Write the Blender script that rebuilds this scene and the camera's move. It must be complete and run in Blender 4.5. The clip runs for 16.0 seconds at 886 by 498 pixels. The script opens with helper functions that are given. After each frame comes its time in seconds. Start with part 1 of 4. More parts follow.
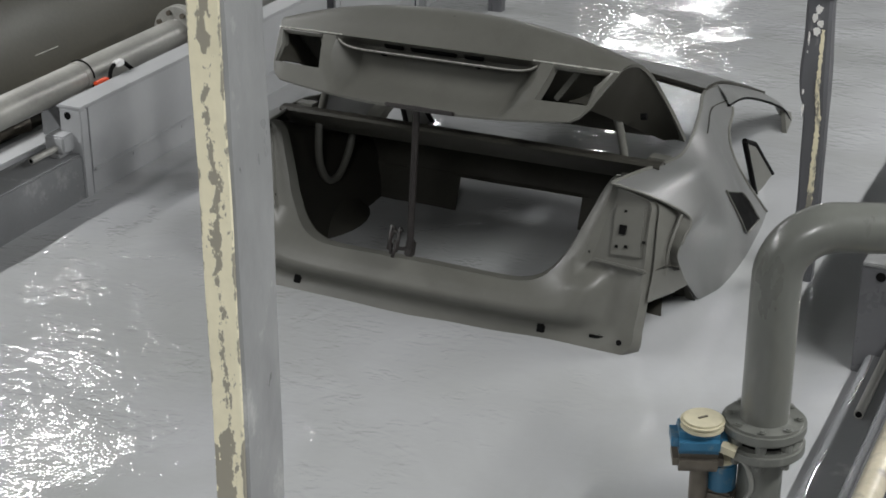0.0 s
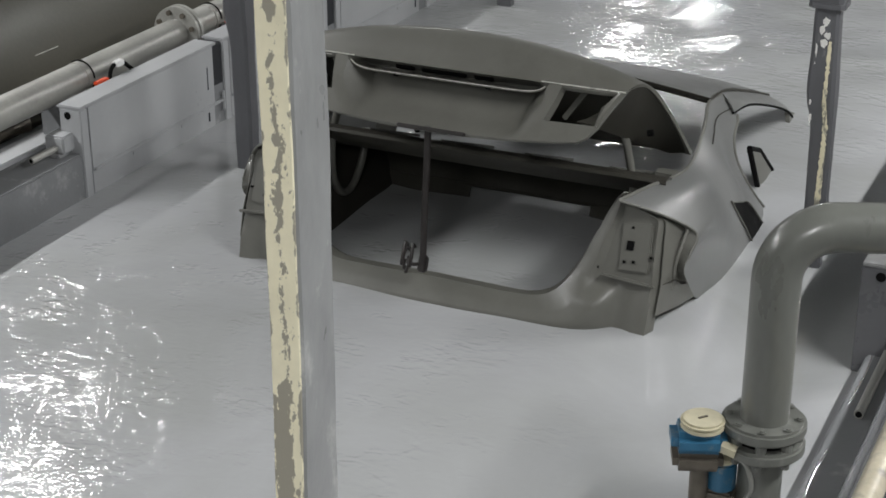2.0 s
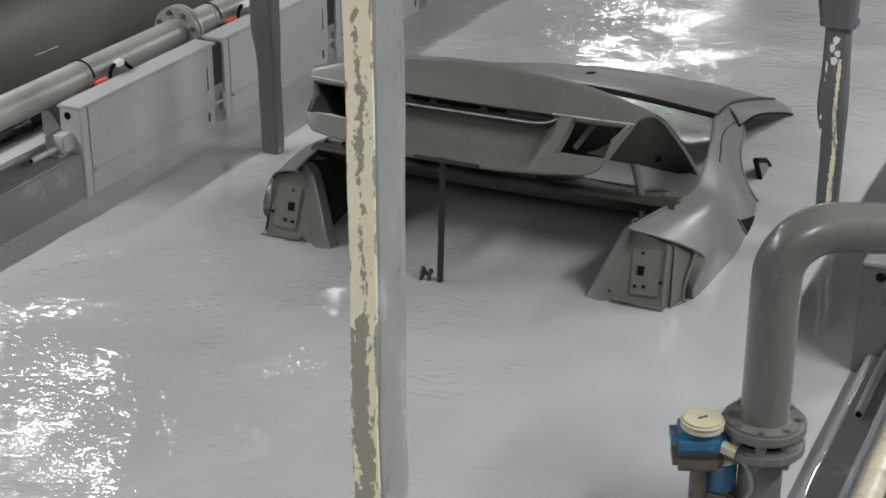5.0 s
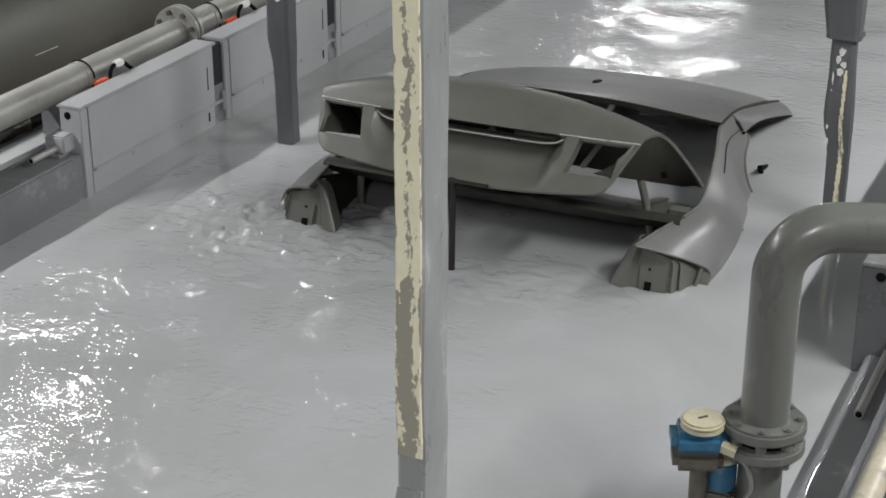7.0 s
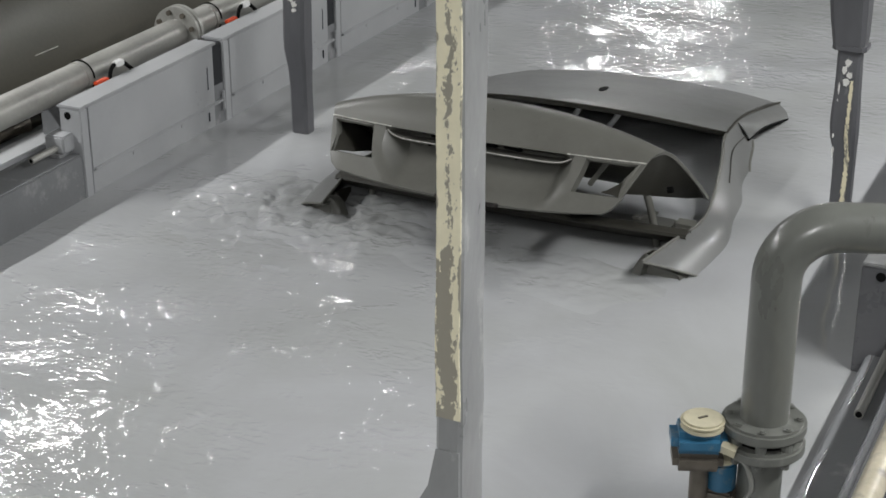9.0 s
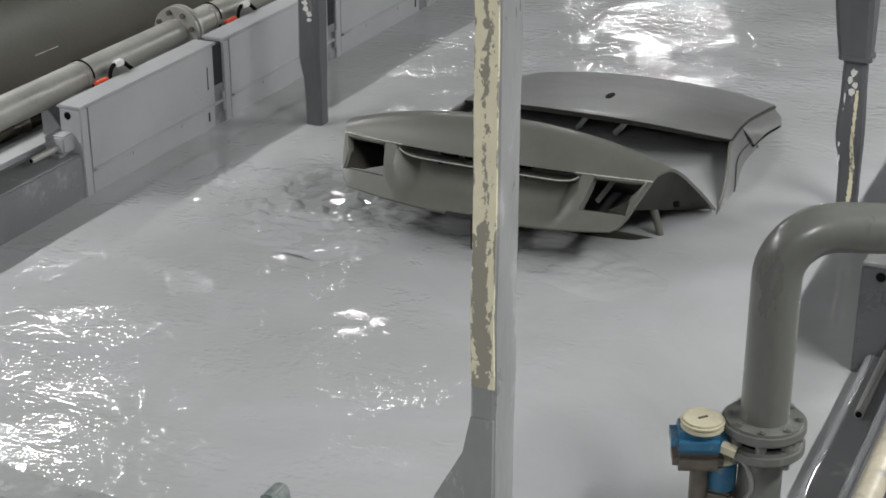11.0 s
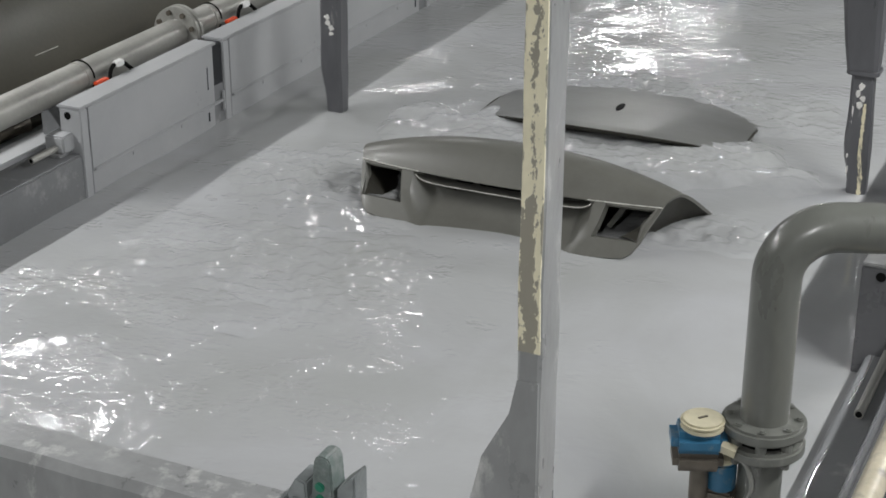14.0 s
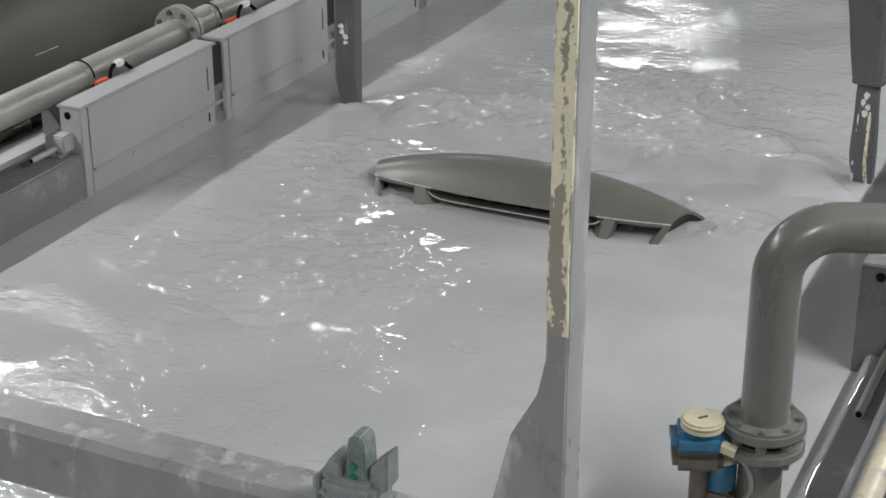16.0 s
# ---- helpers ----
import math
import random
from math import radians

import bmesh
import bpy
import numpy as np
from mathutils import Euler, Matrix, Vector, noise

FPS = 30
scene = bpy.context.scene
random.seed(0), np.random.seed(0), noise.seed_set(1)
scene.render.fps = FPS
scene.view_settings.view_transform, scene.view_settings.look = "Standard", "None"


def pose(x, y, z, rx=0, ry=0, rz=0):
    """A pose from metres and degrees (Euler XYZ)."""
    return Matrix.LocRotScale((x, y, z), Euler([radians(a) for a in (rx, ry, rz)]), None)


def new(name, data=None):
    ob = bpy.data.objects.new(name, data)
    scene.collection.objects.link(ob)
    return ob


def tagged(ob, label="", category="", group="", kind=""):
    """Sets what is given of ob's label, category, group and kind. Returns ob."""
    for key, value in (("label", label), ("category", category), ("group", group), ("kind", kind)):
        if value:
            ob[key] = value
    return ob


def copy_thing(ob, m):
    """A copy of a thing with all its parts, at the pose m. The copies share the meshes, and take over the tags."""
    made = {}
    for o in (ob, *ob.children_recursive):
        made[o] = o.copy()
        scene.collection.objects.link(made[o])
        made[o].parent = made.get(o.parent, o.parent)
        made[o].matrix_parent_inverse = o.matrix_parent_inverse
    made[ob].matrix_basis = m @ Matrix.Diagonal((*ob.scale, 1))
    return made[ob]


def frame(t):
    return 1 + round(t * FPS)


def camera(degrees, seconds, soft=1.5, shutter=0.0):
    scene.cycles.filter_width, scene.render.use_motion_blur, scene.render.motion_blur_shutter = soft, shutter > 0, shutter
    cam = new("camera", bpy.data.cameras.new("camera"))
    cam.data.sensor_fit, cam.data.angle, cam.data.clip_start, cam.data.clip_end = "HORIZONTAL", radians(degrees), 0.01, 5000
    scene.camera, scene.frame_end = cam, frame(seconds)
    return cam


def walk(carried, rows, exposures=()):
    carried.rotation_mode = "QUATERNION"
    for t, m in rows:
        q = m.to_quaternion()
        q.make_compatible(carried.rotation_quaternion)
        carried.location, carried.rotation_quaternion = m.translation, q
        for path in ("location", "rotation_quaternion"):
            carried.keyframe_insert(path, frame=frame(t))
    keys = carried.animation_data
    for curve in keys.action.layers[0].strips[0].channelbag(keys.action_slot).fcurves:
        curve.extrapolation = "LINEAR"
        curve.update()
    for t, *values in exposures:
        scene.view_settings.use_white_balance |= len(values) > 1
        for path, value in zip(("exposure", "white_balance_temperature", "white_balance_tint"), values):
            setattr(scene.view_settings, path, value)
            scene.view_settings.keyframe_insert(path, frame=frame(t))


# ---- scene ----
# Camera: stands still on the platform beside the dip tank.
cam = camera(29.95, 16.0, soft=1.7)
EYE = (0.0, 0.0, 2.525)
AIM = pose(*EYE, 90 - 23.72, 0, 25.0)
walk(cam, [(0, AIM), (16, AIM)])

# ------------------------------------------------------------------ light
world = bpy.data.worlds.new("hall_air")
scene.world = world
world.use_nodes = True
world.node_tree.nodes["Background"].inputs[0].default_value = (0.8, 0.85, 0.9, 1)
world.node_tree.nodes["Background"].inputs[1].default_value = 0.05
scene.view_settings.exposure = 0.05


def tube_light(x, y, z, length, watts, width=0.22):
    d = bpy.data.lights.new("tube_light", "AREA")
    d.shape, d.size, d.size_y, d.energy = "RECTANGLE", width, length, watts
    d.color = (0.985, 0.99, 0.99)
    ob = new("tube_light", d)
    ob.matrix_basis = pose(x, y, z)
    return ob


SIZE = 1.1541      # scale of the plant, in metres, fitted to the camera's view: the plant is drawn in it
# Unseen lamps: some inferred from glints and shade strips, others added as fill light.
LAMPS = [(-6.07, 6.5, 3.12, 130), (-5.77, 11.35, 3.12, 55), (-5.45, 16.3, 3.12, 115), (-5.6, 19.6, 3.12, 120), (-6.0, 0.1, 3.1, 190), (-6.0, 3.0, 3.1, 250),
         (1.5, 3.2, 3.3, 300), (1.5, 7.4, 3.3, 300), (1.5, 11.6, 3.3, 330), (-0.1, -1.7, 3.3, 215)]
for lx, ly, lz, watts in LAMPS:
    tube_light(lx * SIZE, ly * SIZE, lz * SIZE, 2.6, watts * 0.77, 0.14)



# ------------------------------------------------------------------ materials
def material(name, base, rough, metal=0.0, vary=0.12, scale=6.0, bump=0.0, bump_scale=60.0, spec=0.5, stain=None, stain_scale=2.0,
             stain_low=0.55, stain_high=0.7, rough_vary=0.1, stretch=(1, 1, 1), coat=0.0):
    """A surface whose colour and gloss vary at two scales, with fine relief and stains of a second colour."""
    m = bpy.data.materials.new(name)
    m.use_nodes = True
    nt = m.node_tree
    N, L = nt.nodes, nt.links
    b = N["Principled BSDF"]
    b.inputs["Metallic"].default_value = metal
    b.inputs["Specular IOR Level"].default_value = spec
    b.inputs["Coat Weight"].default_value, b.inputs["Coat Roughness"].default_value = coat, 0.16
    tc = N.new("ShaderNodeTexCoord")
    mp = N.new("ShaderNodeMapping")
    mp.inputs["Scale"].default_value = stretch
    L.new(tc.outputs["Object"], mp.inputs["Vector"])
    big = N.new("ShaderNodeTexNoise")
    big.inputs["Scale"].default_value, big.inputs["Detail"].default_value = scale, 5
    L.new(mp.outputs[0], big.inputs["Vector"])
    fine = N.new("ShaderNodeTexNoise")
    fine.inputs["Scale"].default_value, fine.inputs["Detail"].default_value = bump_scale, 4
    L.new(mp.outputs[0], fine.inputs["Vector"])
    add = N.new("ShaderNodeMath")
    add.operation = "MULTIPLY_ADD"
    add.inputs[1].default_value = 0.35
    L.new(fine.outputs[0], add.inputs[0])
    L.new(big.outputs[0], add.inputs[2])
    ramp = N.new("ShaderNodeMapRange")
    ramp.inputs["From Min"].default_value, ramp.inputs["From Max"].default_value = 0.4, 0.95
    ramp.inputs["To Min"].default_value, ramp.inputs["To Max"].default_value = 1 - vary, 1 + vary
    L.new(add.outputs[0], ramp.inputs["Value"])
    mul = N.new("ShaderNodeVectorMath")
    mul.operation = "SCALE"
    mul.inputs[0].default_value = base
    L.new(ramp.outputs[0], mul.inputs["Scale"])
    colour = mul.outputs[0]
    if stain:
        sn = N.new("ShaderNodeTexNoise")
        sn.inputs["Scale"].default_value, sn.inputs["Detail"].default_value = stain_scale, 8
        sn.inputs["Roughness"].default_value = 0.65
        L.new(mp.outputs[0], sn.inputs["Vector"])
        sr = N.new("ShaderNodeMapRange")
        sr.inputs["From Min"].default_value, sr.inputs["From Max"].default_value = stain_low, stain_high
        L.new(sn.outputs[0], sr.inputs["Value"])
        mix = N.new("ShaderNodeMix")
        mix.data_type = "RGBA"
        L.new(sr.outputs[0], mix.inputs["Factor"])
        L.new(colour, mix.inputs["A"])
        mix.inputs["B"].default_value = (*stain, 1)
        colour = mix.outputs["Result"]
    L.new(colour, b.inputs["Base Color"])
    rr = N.new("ShaderNodeMapRange")
    rr.inputs["From Min"].default_value, rr.inputs["From Max"].default_value = 0.4, 0.95
    rr.inputs["To Min"].default_value, rr.inputs["To Max"].default_value = max(rough - rough_vary, 0.02), min(rough + rough_vary, 1)
    L.new(add.outputs[0], rr.inputs["Value"])
    L.new(rr.outputs[0], b.inputs["Roughness"])
    if bump:
        bn = N.new("ShaderNodeBump")
        bn.inputs["Strength"].default_value, bn.inputs["Distance"].default_value = bump, 0.004
        L.new(fine.outputs[0], bn.inputs["Height"])
        L.new(bn.outputs[0], b.inputs["Normal"])
    return m


def water_material():
    m = bpy.data.materials.new("milky_bath")
    m.use_nodes = True
    nt = m.node_tree
    N, L = nt.nodes, nt.links
    b = N["Principled BSDF"]
    b.inputs["Specular IOR Level"].default_value = 0.0
    b.inputs["Roughness"].default_value = 0.9
    b.inputs["Coat Weight"].default_value = 1.0
    b.inputs["Coat IOR"].default_value = 1.36
    b.inputs["Coat Roughness"].default_value = 0.04
    tc = N.new("ShaderNodeTexCoord")

    def noise_of(scale, detail, rough=0.5, stretch=(1, 1, 1), distort=0.0):
        mp = N.new("ShaderNodeMapping")
        mp.inputs["Scale"].default_value = stretch
        L.new(tc.outputs["Object"], mp.inputs["Vector"])
        n = N.new("ShaderNodeTexNoise")
        n.inputs["Scale"].default_value, n.inputs["Detail"].default_value = scale, detail
        n.inputs["Roughness"].default_value, n.inputs["Distortion"].default_value = rough, distort
        L.new(mp.outputs[0], n.inputs["Vector"])
        return n.outputs[0]

    # drifting pale and darker clouds in the paint
    cloud = noise_of(1.3, 6, 0.6, distort=0.6)
    mix = N.new("ShaderNodeMix")
    mix.data_type = "RGBA"
    mr = N.new("ShaderNodeMapRange")
    mr.inputs["From Min"].default_value, mr.inputs["From Max"].default_value = 0.3, 0.7
    L.new(cloud, mr.inputs["Value"])
    L.new(mr.outputs[0], mix.inputs["Factor"])
    mix.inputs["A"].default_value = (0.335, 0.342, 0.335, 1)
    mix.inputs["B"].default_value = (0.40, 0.405, 0.416, 1)
    L.new(mix.outputs["Result"], b.inputs["Base Color"])
    # ripples: broad rough patches, small clusters, and nearly still water between
    def window(src, lo, hi, a, z):
        w = N.new("ShaderNodeMapRange")
        w.interpolation_type = "SMOOTHSTEP"
        for key, value in (("From Min", lo), ("From Max", hi), ("To Min", a), ("To Max", z)):
            w.inputs[key].default_value = value
        L.new(src, w.inputs["Value"])
        return w.outputs[0]

    def calc(op, x, y):
        m_ = N.new("ShaderNodeMath")
        m_.operation = op
        for k, v in enumerate((x, y)):
            if isinstance(v, (int, float)):
                m_.inputs[k].default_value = v
            else:
                L.new(v, m_.inputs[k])
        return m_.outputs[0]

    geo = N.new("ShaderNodeNewGeometry")

    def ripple_zone(x, y, inner, outer):
        d = N.new("ShaderNodeVectorMath")
        d.operation = "DISTANCE"
        L.new(geo.outputs["Position"], d.inputs[0])
        d.inputs[1].default_value = (x, y, 0)
        return window(d.outputs["Value"], inner, outer, 1.0, 0.0)

    # zones of rougher ripples, placed to fit the glints in the camera's view
    near_zone, far_zone = ripple_zone(-3.0, 3.6, 0.4, 2.3), ripple_zone(-2.3, 8.6, 0.8, 2.8)
    broken = window(noise_of(6.0, 2, 0.6), 0.38, 0.55, 0.08, 1.0)
    rough_patch = calc("MULTIPLY", window(noise_of(0.75, 2), 0.53, 0.64, 0.0, 0.10), broken)
    zone_ripple = calc("MAXIMUM", calc("MULTIPLY", near_zone, window(noise_of(2.8, 3, 0.65, distort=0.6), 0.49, 0.64, 0.14, 0.95)),
                calc("MULTIPLY", far_zone, window(noise_of(3.4, 3, 0.6), 0.45, 0.62, 0.13, 0.95)))
    sprinkle = calc("MULTIPLY", window(noise_of(6.5, 2, 0.6, distort=0.4), 0.57, 0.68, 0.0, 1.0), calc("MULTIPLY", window(noise_of(1.0, 2), 0.38, 0.52, 0.25, 1.0), ripple_zone(-3.2, 4.7, 0.7, 2.1)))
    amount = calc("MAXIMUM", rough_patch, zone_ripple)
    r1 = noise_of(14, 1.5, 0.5, (0.8, 1.35, 1), 0.8)
    r2 = noise_of(31, 1.0, 0.5, (0.8, 1.25, 1), 0.5)
    h = calc("MULTIPLY", calc("ADD", calc("SUBTRACT", r1, 0.5), calc("MULTIPLY", calc("SUBTRACT", r2, 0.5), 0.42)), calc("ADD", amount, 0.01))
    h = calc("ADD", h, calc("MULTIPLY", calc("SUBTRACT", r2, 0.5), calc("MULTIPLY", sprinkle, 1.25)))
    still = calc("MULTIPLY", noise_of(3.5, 0.5), 0.25)
    hh = calc("ADD", h, still)
    bn = N.new("ShaderNodeBump")
    bn.inputs["Strength"].default_value, bn.inputs["Distance"].default_value = 1.0, 0.018
    L.new(hh, bn.inputs["Height"])
    L.new(bn.outputs[0], b.inputs["Coat Normal"])
    return m


WATER = water_material()
ECOAT = material("wet_grey_primer", (0.127, 0.126, 0.111), 0.44, vary=0.10, scale=3.0, bump=0.04, bump_scale=34, rough_vary=0.08, spec=0.5, coat=0.14, stain=(0.098, 0.096, 0.083), stain_scale=2.2, stain_low=0.5, stain_high=0.72)
# Lighter copy of the primer: light on roof and flanks put into the colour.
ECOAT_LIT = material("lit_primer", (0.153, 0.155, 0.151), 0.40, vary=0.10, scale=2.5, bump=0.04, bump_scale=30, rough_vary=0.08, spec=0.5, coat=0.14, stain=(0.128, 0.128, 0.118), stain_scale=1.7, stain_low=0.5, stain_high=0.75)
# Dark copy of the primer: shade inside the body put into the colour.
ECOAT_SHADED = material("shaded_primer", (0.046, 0.044, 0.037), 0.5, vary=0.2, scale=5.0, bump=0.06, spec=0.12)
# Rubber, and the flat black painted in for the shade inside holes and gaps.
BLACK = material("rubber_and_hole_black", (0.006, 0.006, 0.006), 0.7, vary=0.2, spec=0.06)
ROD = material("rusty_dark_steel", (0.016, 0.013, 0.012), 0.5, vary=0.3, scale=14, bump=0.3, stain=(0.035, 0.011, 0.009), stain_scale=9)
PANEL = material("grey_painted_panel", (0.36, 0.366, 0.374), 0.34, vary=0.07, scale=2.5, bump=0.05, stain=(0.41, 0.415, 0.42), stain_scale=2, stain_low=0.45, stain_high=0.8)
# East panels: darker copies of PANEL, shade put into the colour besides the wet.
WETPANEL_SHADED = material("wet_shaded_grey_panel", (0.20, 0.202, 0.20), 0.22, vary=0.25, scale=9, bump=0.5, bump_scale=22, coat=0.5, stain=(0.30, 0.30, 0.30), stain_scale=7, stain_low=0.5, stain_high=0.66, stretch=(1, 1, 1.6))
WETPOST_SHADED = material("wet_shaded_grey_post", (0.105, 0.106, 0.112), 0.3, vary=0.12, scale=6, bump=0.06)
RIM = material("grey_painted_rim", (0.18, 0.184, 0.19), 0.4, vary=0.12, scale=4, bump=0.12, stain=(0.36, 0.36, 0.36), stain_scale=6)
STEEL = material("dull_stainless_steel", (0.37, 0.367, 0.34), 0.42, metal=0.3, vary=0.18, scale=5, bump=0.06, stain=(0.30, 0.29, 0.27), stain_scale=4)
STEEL_GLINT = material("wet_steel_glint", (0.6, 0.6, 0.58), 0.12, metal=0.9, vary=0.15, scale=30, bump=0.4, bump_scale=90)
PIPE_GREY = material("grey_coated_pipe", (0.134, 0.138, 0.124), 0.34, coat=0.4, vary=0.14, scale=5, bump=0.10, bump_scale=50, stain=(0.26, 0.26, 0.24), stain_scale=5, stretch=(1, 1, 0.35))
POST = material("grey_coated_post", (0.098, 0.099, 0.106), 0.34, vary=0.18, scale=7, bump=0.25, bump_scale=35, stain=(0.36, 0.36, 0.35), stain_scale=7, stain_low=0.62, stain_high=0.72, stretch=(1, 1, 0.35))
POST_PALE = material("pale_coated_post", (0.27, 0.275, 0.275), 0.33, vary=0.22, scale=9, bump=0.3, bump_scale=40, stain=(0.5, 0.5, 0.49), stain_scale=12, stain_low=0.56, stain_high=0.68, stretch=(1, 1, 0.5))
CREAM = material("peeling_cream_paint", (0.74, 0.68, 0.48), 0.45, vary=0.10, scale=12, bump=0.3, bump_scale=60, stain=(0.23, 0.218, 0.18), stain_scale=20, stain_low=0.52, stain_high=0.565, stretch=(1, 1, 0.32))


def peeled(name, half, base, bare):
    """Cream paint that has come off along the middle of a face, in long ragged patches, and along its edges."""
    m = material(name, base, 0.45, vary=0.10, scale=14, bump=0.3, bump_scale=60)
    N, L = m.node_tree.nodes, m.node_tree.links
    b = N["Principled BSDF"]
    painted = b.inputs["Base Color"].links[0].from_socket

    def node(kind, **values):
        n = N.new("ShaderNode" + kind)
        for key, value in values.items():
            n.inputs[key].default_value = value
        return n

    def calc(op, x, y, z=0.0):
        n = N.new("ShaderNodeMath")
        n.operation = op
        for k, v in enumerate((x, y, z)):
            if isinstance(v, (int, float)):
                n.inputs[k].default_value = v
            else:
                L.new(v, n.inputs[k])
        return n.outputs[0]

    tc = N.new("ShaderNodeTexCoord")
    sep = N.new("ShaderNodeSeparateXYZ")
    L.new(tc.outputs["Object"], sep.inputs[0])

    def field(scale, detail, stretch):
        mp = node("Mapping", Scale=stretch)
        L.new(tc.outputs["Object"], mp.inputs["Vector"])
        n = node("TexNoise", Scale=scale, Detail=detail, Roughness=0.65)
        L.new(mp.outputs[0], n.inputs["Vector"])
        return n.outputs[0]

    across = calc("ABSOLUTE", calc("DIVIDE", calc("ADD", sep.outputs[0], calc("MULTIPLY", calc("SUBTRACT", field(5, 2, (.2, .2, 1)), .5), half * 1.6)), half), 0)
    ragged = calc("SUBTRACT", calc("MULTIPLY_ADD", field(95, 4, (1, 1, .6)), .55, calc("MULTIPLY", field(24, 6, (1, 1, .4)), .85)), .70)
    along = calc("SUBTRACT", field(3.6, 5, (.1, .1, 1)), .5)
    middle = calc("SUBTRACT", calc("ADD", calc("MULTIPLY", along, 1.9), calc("MULTIPLY", ragged, 2.1)), calc("MULTIPLY", across, .55))
    rim = calc("ADD", calc("SUBTRACT", across, .98), calc("MULTIPLY", ragged, 1.1))
    low = node("MapRange", **{"From Min": -.02 * SIZE, "From Max": -.26 * SIZE, "To Min": .16, "To Max": .52})
    L.new(sep.outputs[2], low.inputs["Value"])
    off = calc("MAXIMUM", calc("ADD", middle, low.outputs[0]), rim)
    mr = node("MapRange", **{"From Min": 0.0, "From Max": 0.05})
    L.new(off, mr.inputs["Value"])
    mix = N.new("ShaderNodeMix")
    mix.data_type = "RGBA"
    L.new(mr.outputs[0], mix.inputs["Factor"])
    L.new(painted, mix.inputs["A"])
    mix.inputs["B"].default_value = (*bare, 1)
    L.new(mix.outputs["Result"], b.inputs["Base Color"])
    return m


CREAM_FACE = peeled("peeling_cream_face", .0172 * SIZE, (0.80, 0.745, 0.55), (0.31, 0.29, 0.235))
DARK_TANK = material("dark_duct_wrap", (0.086, 0.081, 0.064), 0.40, vary=0.25, scale=1.2, bump=0.05, stain=(0.118, 0.112, 0.092), stain_scale=0.8)
WHITE = material("white_flaked_paint", (0.72, 0.71, 0.68), 0.6, vary=0.1, scale=30, bump=0.3)
BLUE = material("blue_enamel", (0.030, 0.125, 0.22), 0.35, vary=0.15, scale=20, bump=0.1, stain=(0.16, 0.19, 0.20), stain_scale=25, stain_low=0.56, stain_high=0.7)
LIDCREAM = material("dirty_cream_cap", (0.52, 0.48, 0.345), 0.5, vary=0.12, scale=20, bump=0.12, stain=(0.33, 0.27, 0.16), stain_scale=14, stain_low=0.6, stain_high=0.72)
BRONZE = material("grimy_bronze", (0.12, 0.105, 0.085), 0.45, metal=0.3, vary=0.2, scale=25, bump=0.2)
ORANGE = material("orange_plastic", (0.62, 0.07, 0.02), 0.4, vary=0.1)
GREEN = material("green_plastic", (0.02, 0.20, 0.12), 0.4, vary=0.15, scale=20)
CLAMP = material("coated_switch_housing", (0.25, 0.27, 0.27), 0.4, vary=0.2, scale=30, bump=0.3, bump_scale=80)
CONCRETE = material("stained_concrete", (0.20, 0.195, 0.185), 0.8, vary=0.2, scale=2, bump=0.3, bump_scale=30)
WALLPAINT = material("hall_wall_paint", (0.45, 0.46, 0.46), 0.7, vary=0.08, scale=0.6)
CEIL = material("hall_ceiling_sheet", (0.55, 0.56, 0.56), 0.7, vary=0.1, scale=0.5)
LAMPBODY = material("white_lamp_body", (0.75, 0.75, 0.74), 0.4, vary=0.03)
RAIL = material("worn_beige_rail", (0.42, 0.38, 0.29), 0.4, vary=0.2, scale=18, bump=0.2, stain=(0.2, 0.19, 0.17), stain_scale=12)
DARKSTEEL = material("dark_wet_steel", (0.055, 0.06, 0.07), 0.35, vary=0.2, scale=8, bump=0.1)
JOINT = material("dark_gap_post", (0.030, 0.031, 0.034), 0.6, vary=0.2, scale=9, spec=0.2)
# Pale line colour: painted highlights on the lid's edges, and the tank's scratch.
BRIGHT_LINE = material("edge_highlight_and_scratch", (0.62, 0.61, 0.56), 0.3, metal=0.3, vary=0.2, scale=20)
WALK = material("wet_grey_walkway", (0.095, 0.097, 0.10), 0.3, vary=0.2, scale=3, bump=0.1, stain=(0.15, 0.15, 0.15), stain_scale=5)
BROWNSTEEL = material("brown_stained_steel", (0.30, 0.27, 0.21), 0.25, metal=0.5, vary=0.3, scale=9, bump=0.1, stain=(0.12, 0.09, 0.06), stain_scale=6)
CAKED = material("paint_caked_green", (0.15, 0.185, 0.175), 0.4, vary=0.25, scale=30, bump=0.3, bump_scale=60, stain=(0.26, 0.28, 0.27), stain_scale=20, stain_low=0.45, stain_high=0.6)
CABLE = material("grey_cable", (0.24, 0.24, 0.22), 0.5, vary=0.1)


# ------------------------------------------------------------------ building helpers
unit = [SIZE]


def spot(x, y, z, rx=0, ry=0, rz=0):
    """A pose whose place is given in the plant's fitted unit."""
    return pose(x * unit[0], y * unit[0], z * unit[0], rx, ry, rz)


def mesh_of(bm, mat, name, smooth=True, crisp=True):
    bmesh.ops.recalc_face_normals(bm, faces=bm.faces)
    if unit[0] != 1:
        bmesh.ops.scale(bm, vec=(unit[0],) * 3, verts=bm.verts)
    me = bpy.data.meshes.new(name)
    bm.to_mesh(me)
    bm.free()
    me.materials.append(mat)
    if smooth:
        me.polygons.foreach_set("use_smooth", [True] * len(me.polygons))
        if crisp:
            me.set_sharp_from_angle(angle=radians(35))
    return me


def part(name, bm, mat, parent=None, label="", smooth=True):
    ob = new(name, mesh_of(bm, mat, name, smooth))
    if parent is not None:
        ob.parent = parent
    if label:
        ob["label"] = label
    return ob


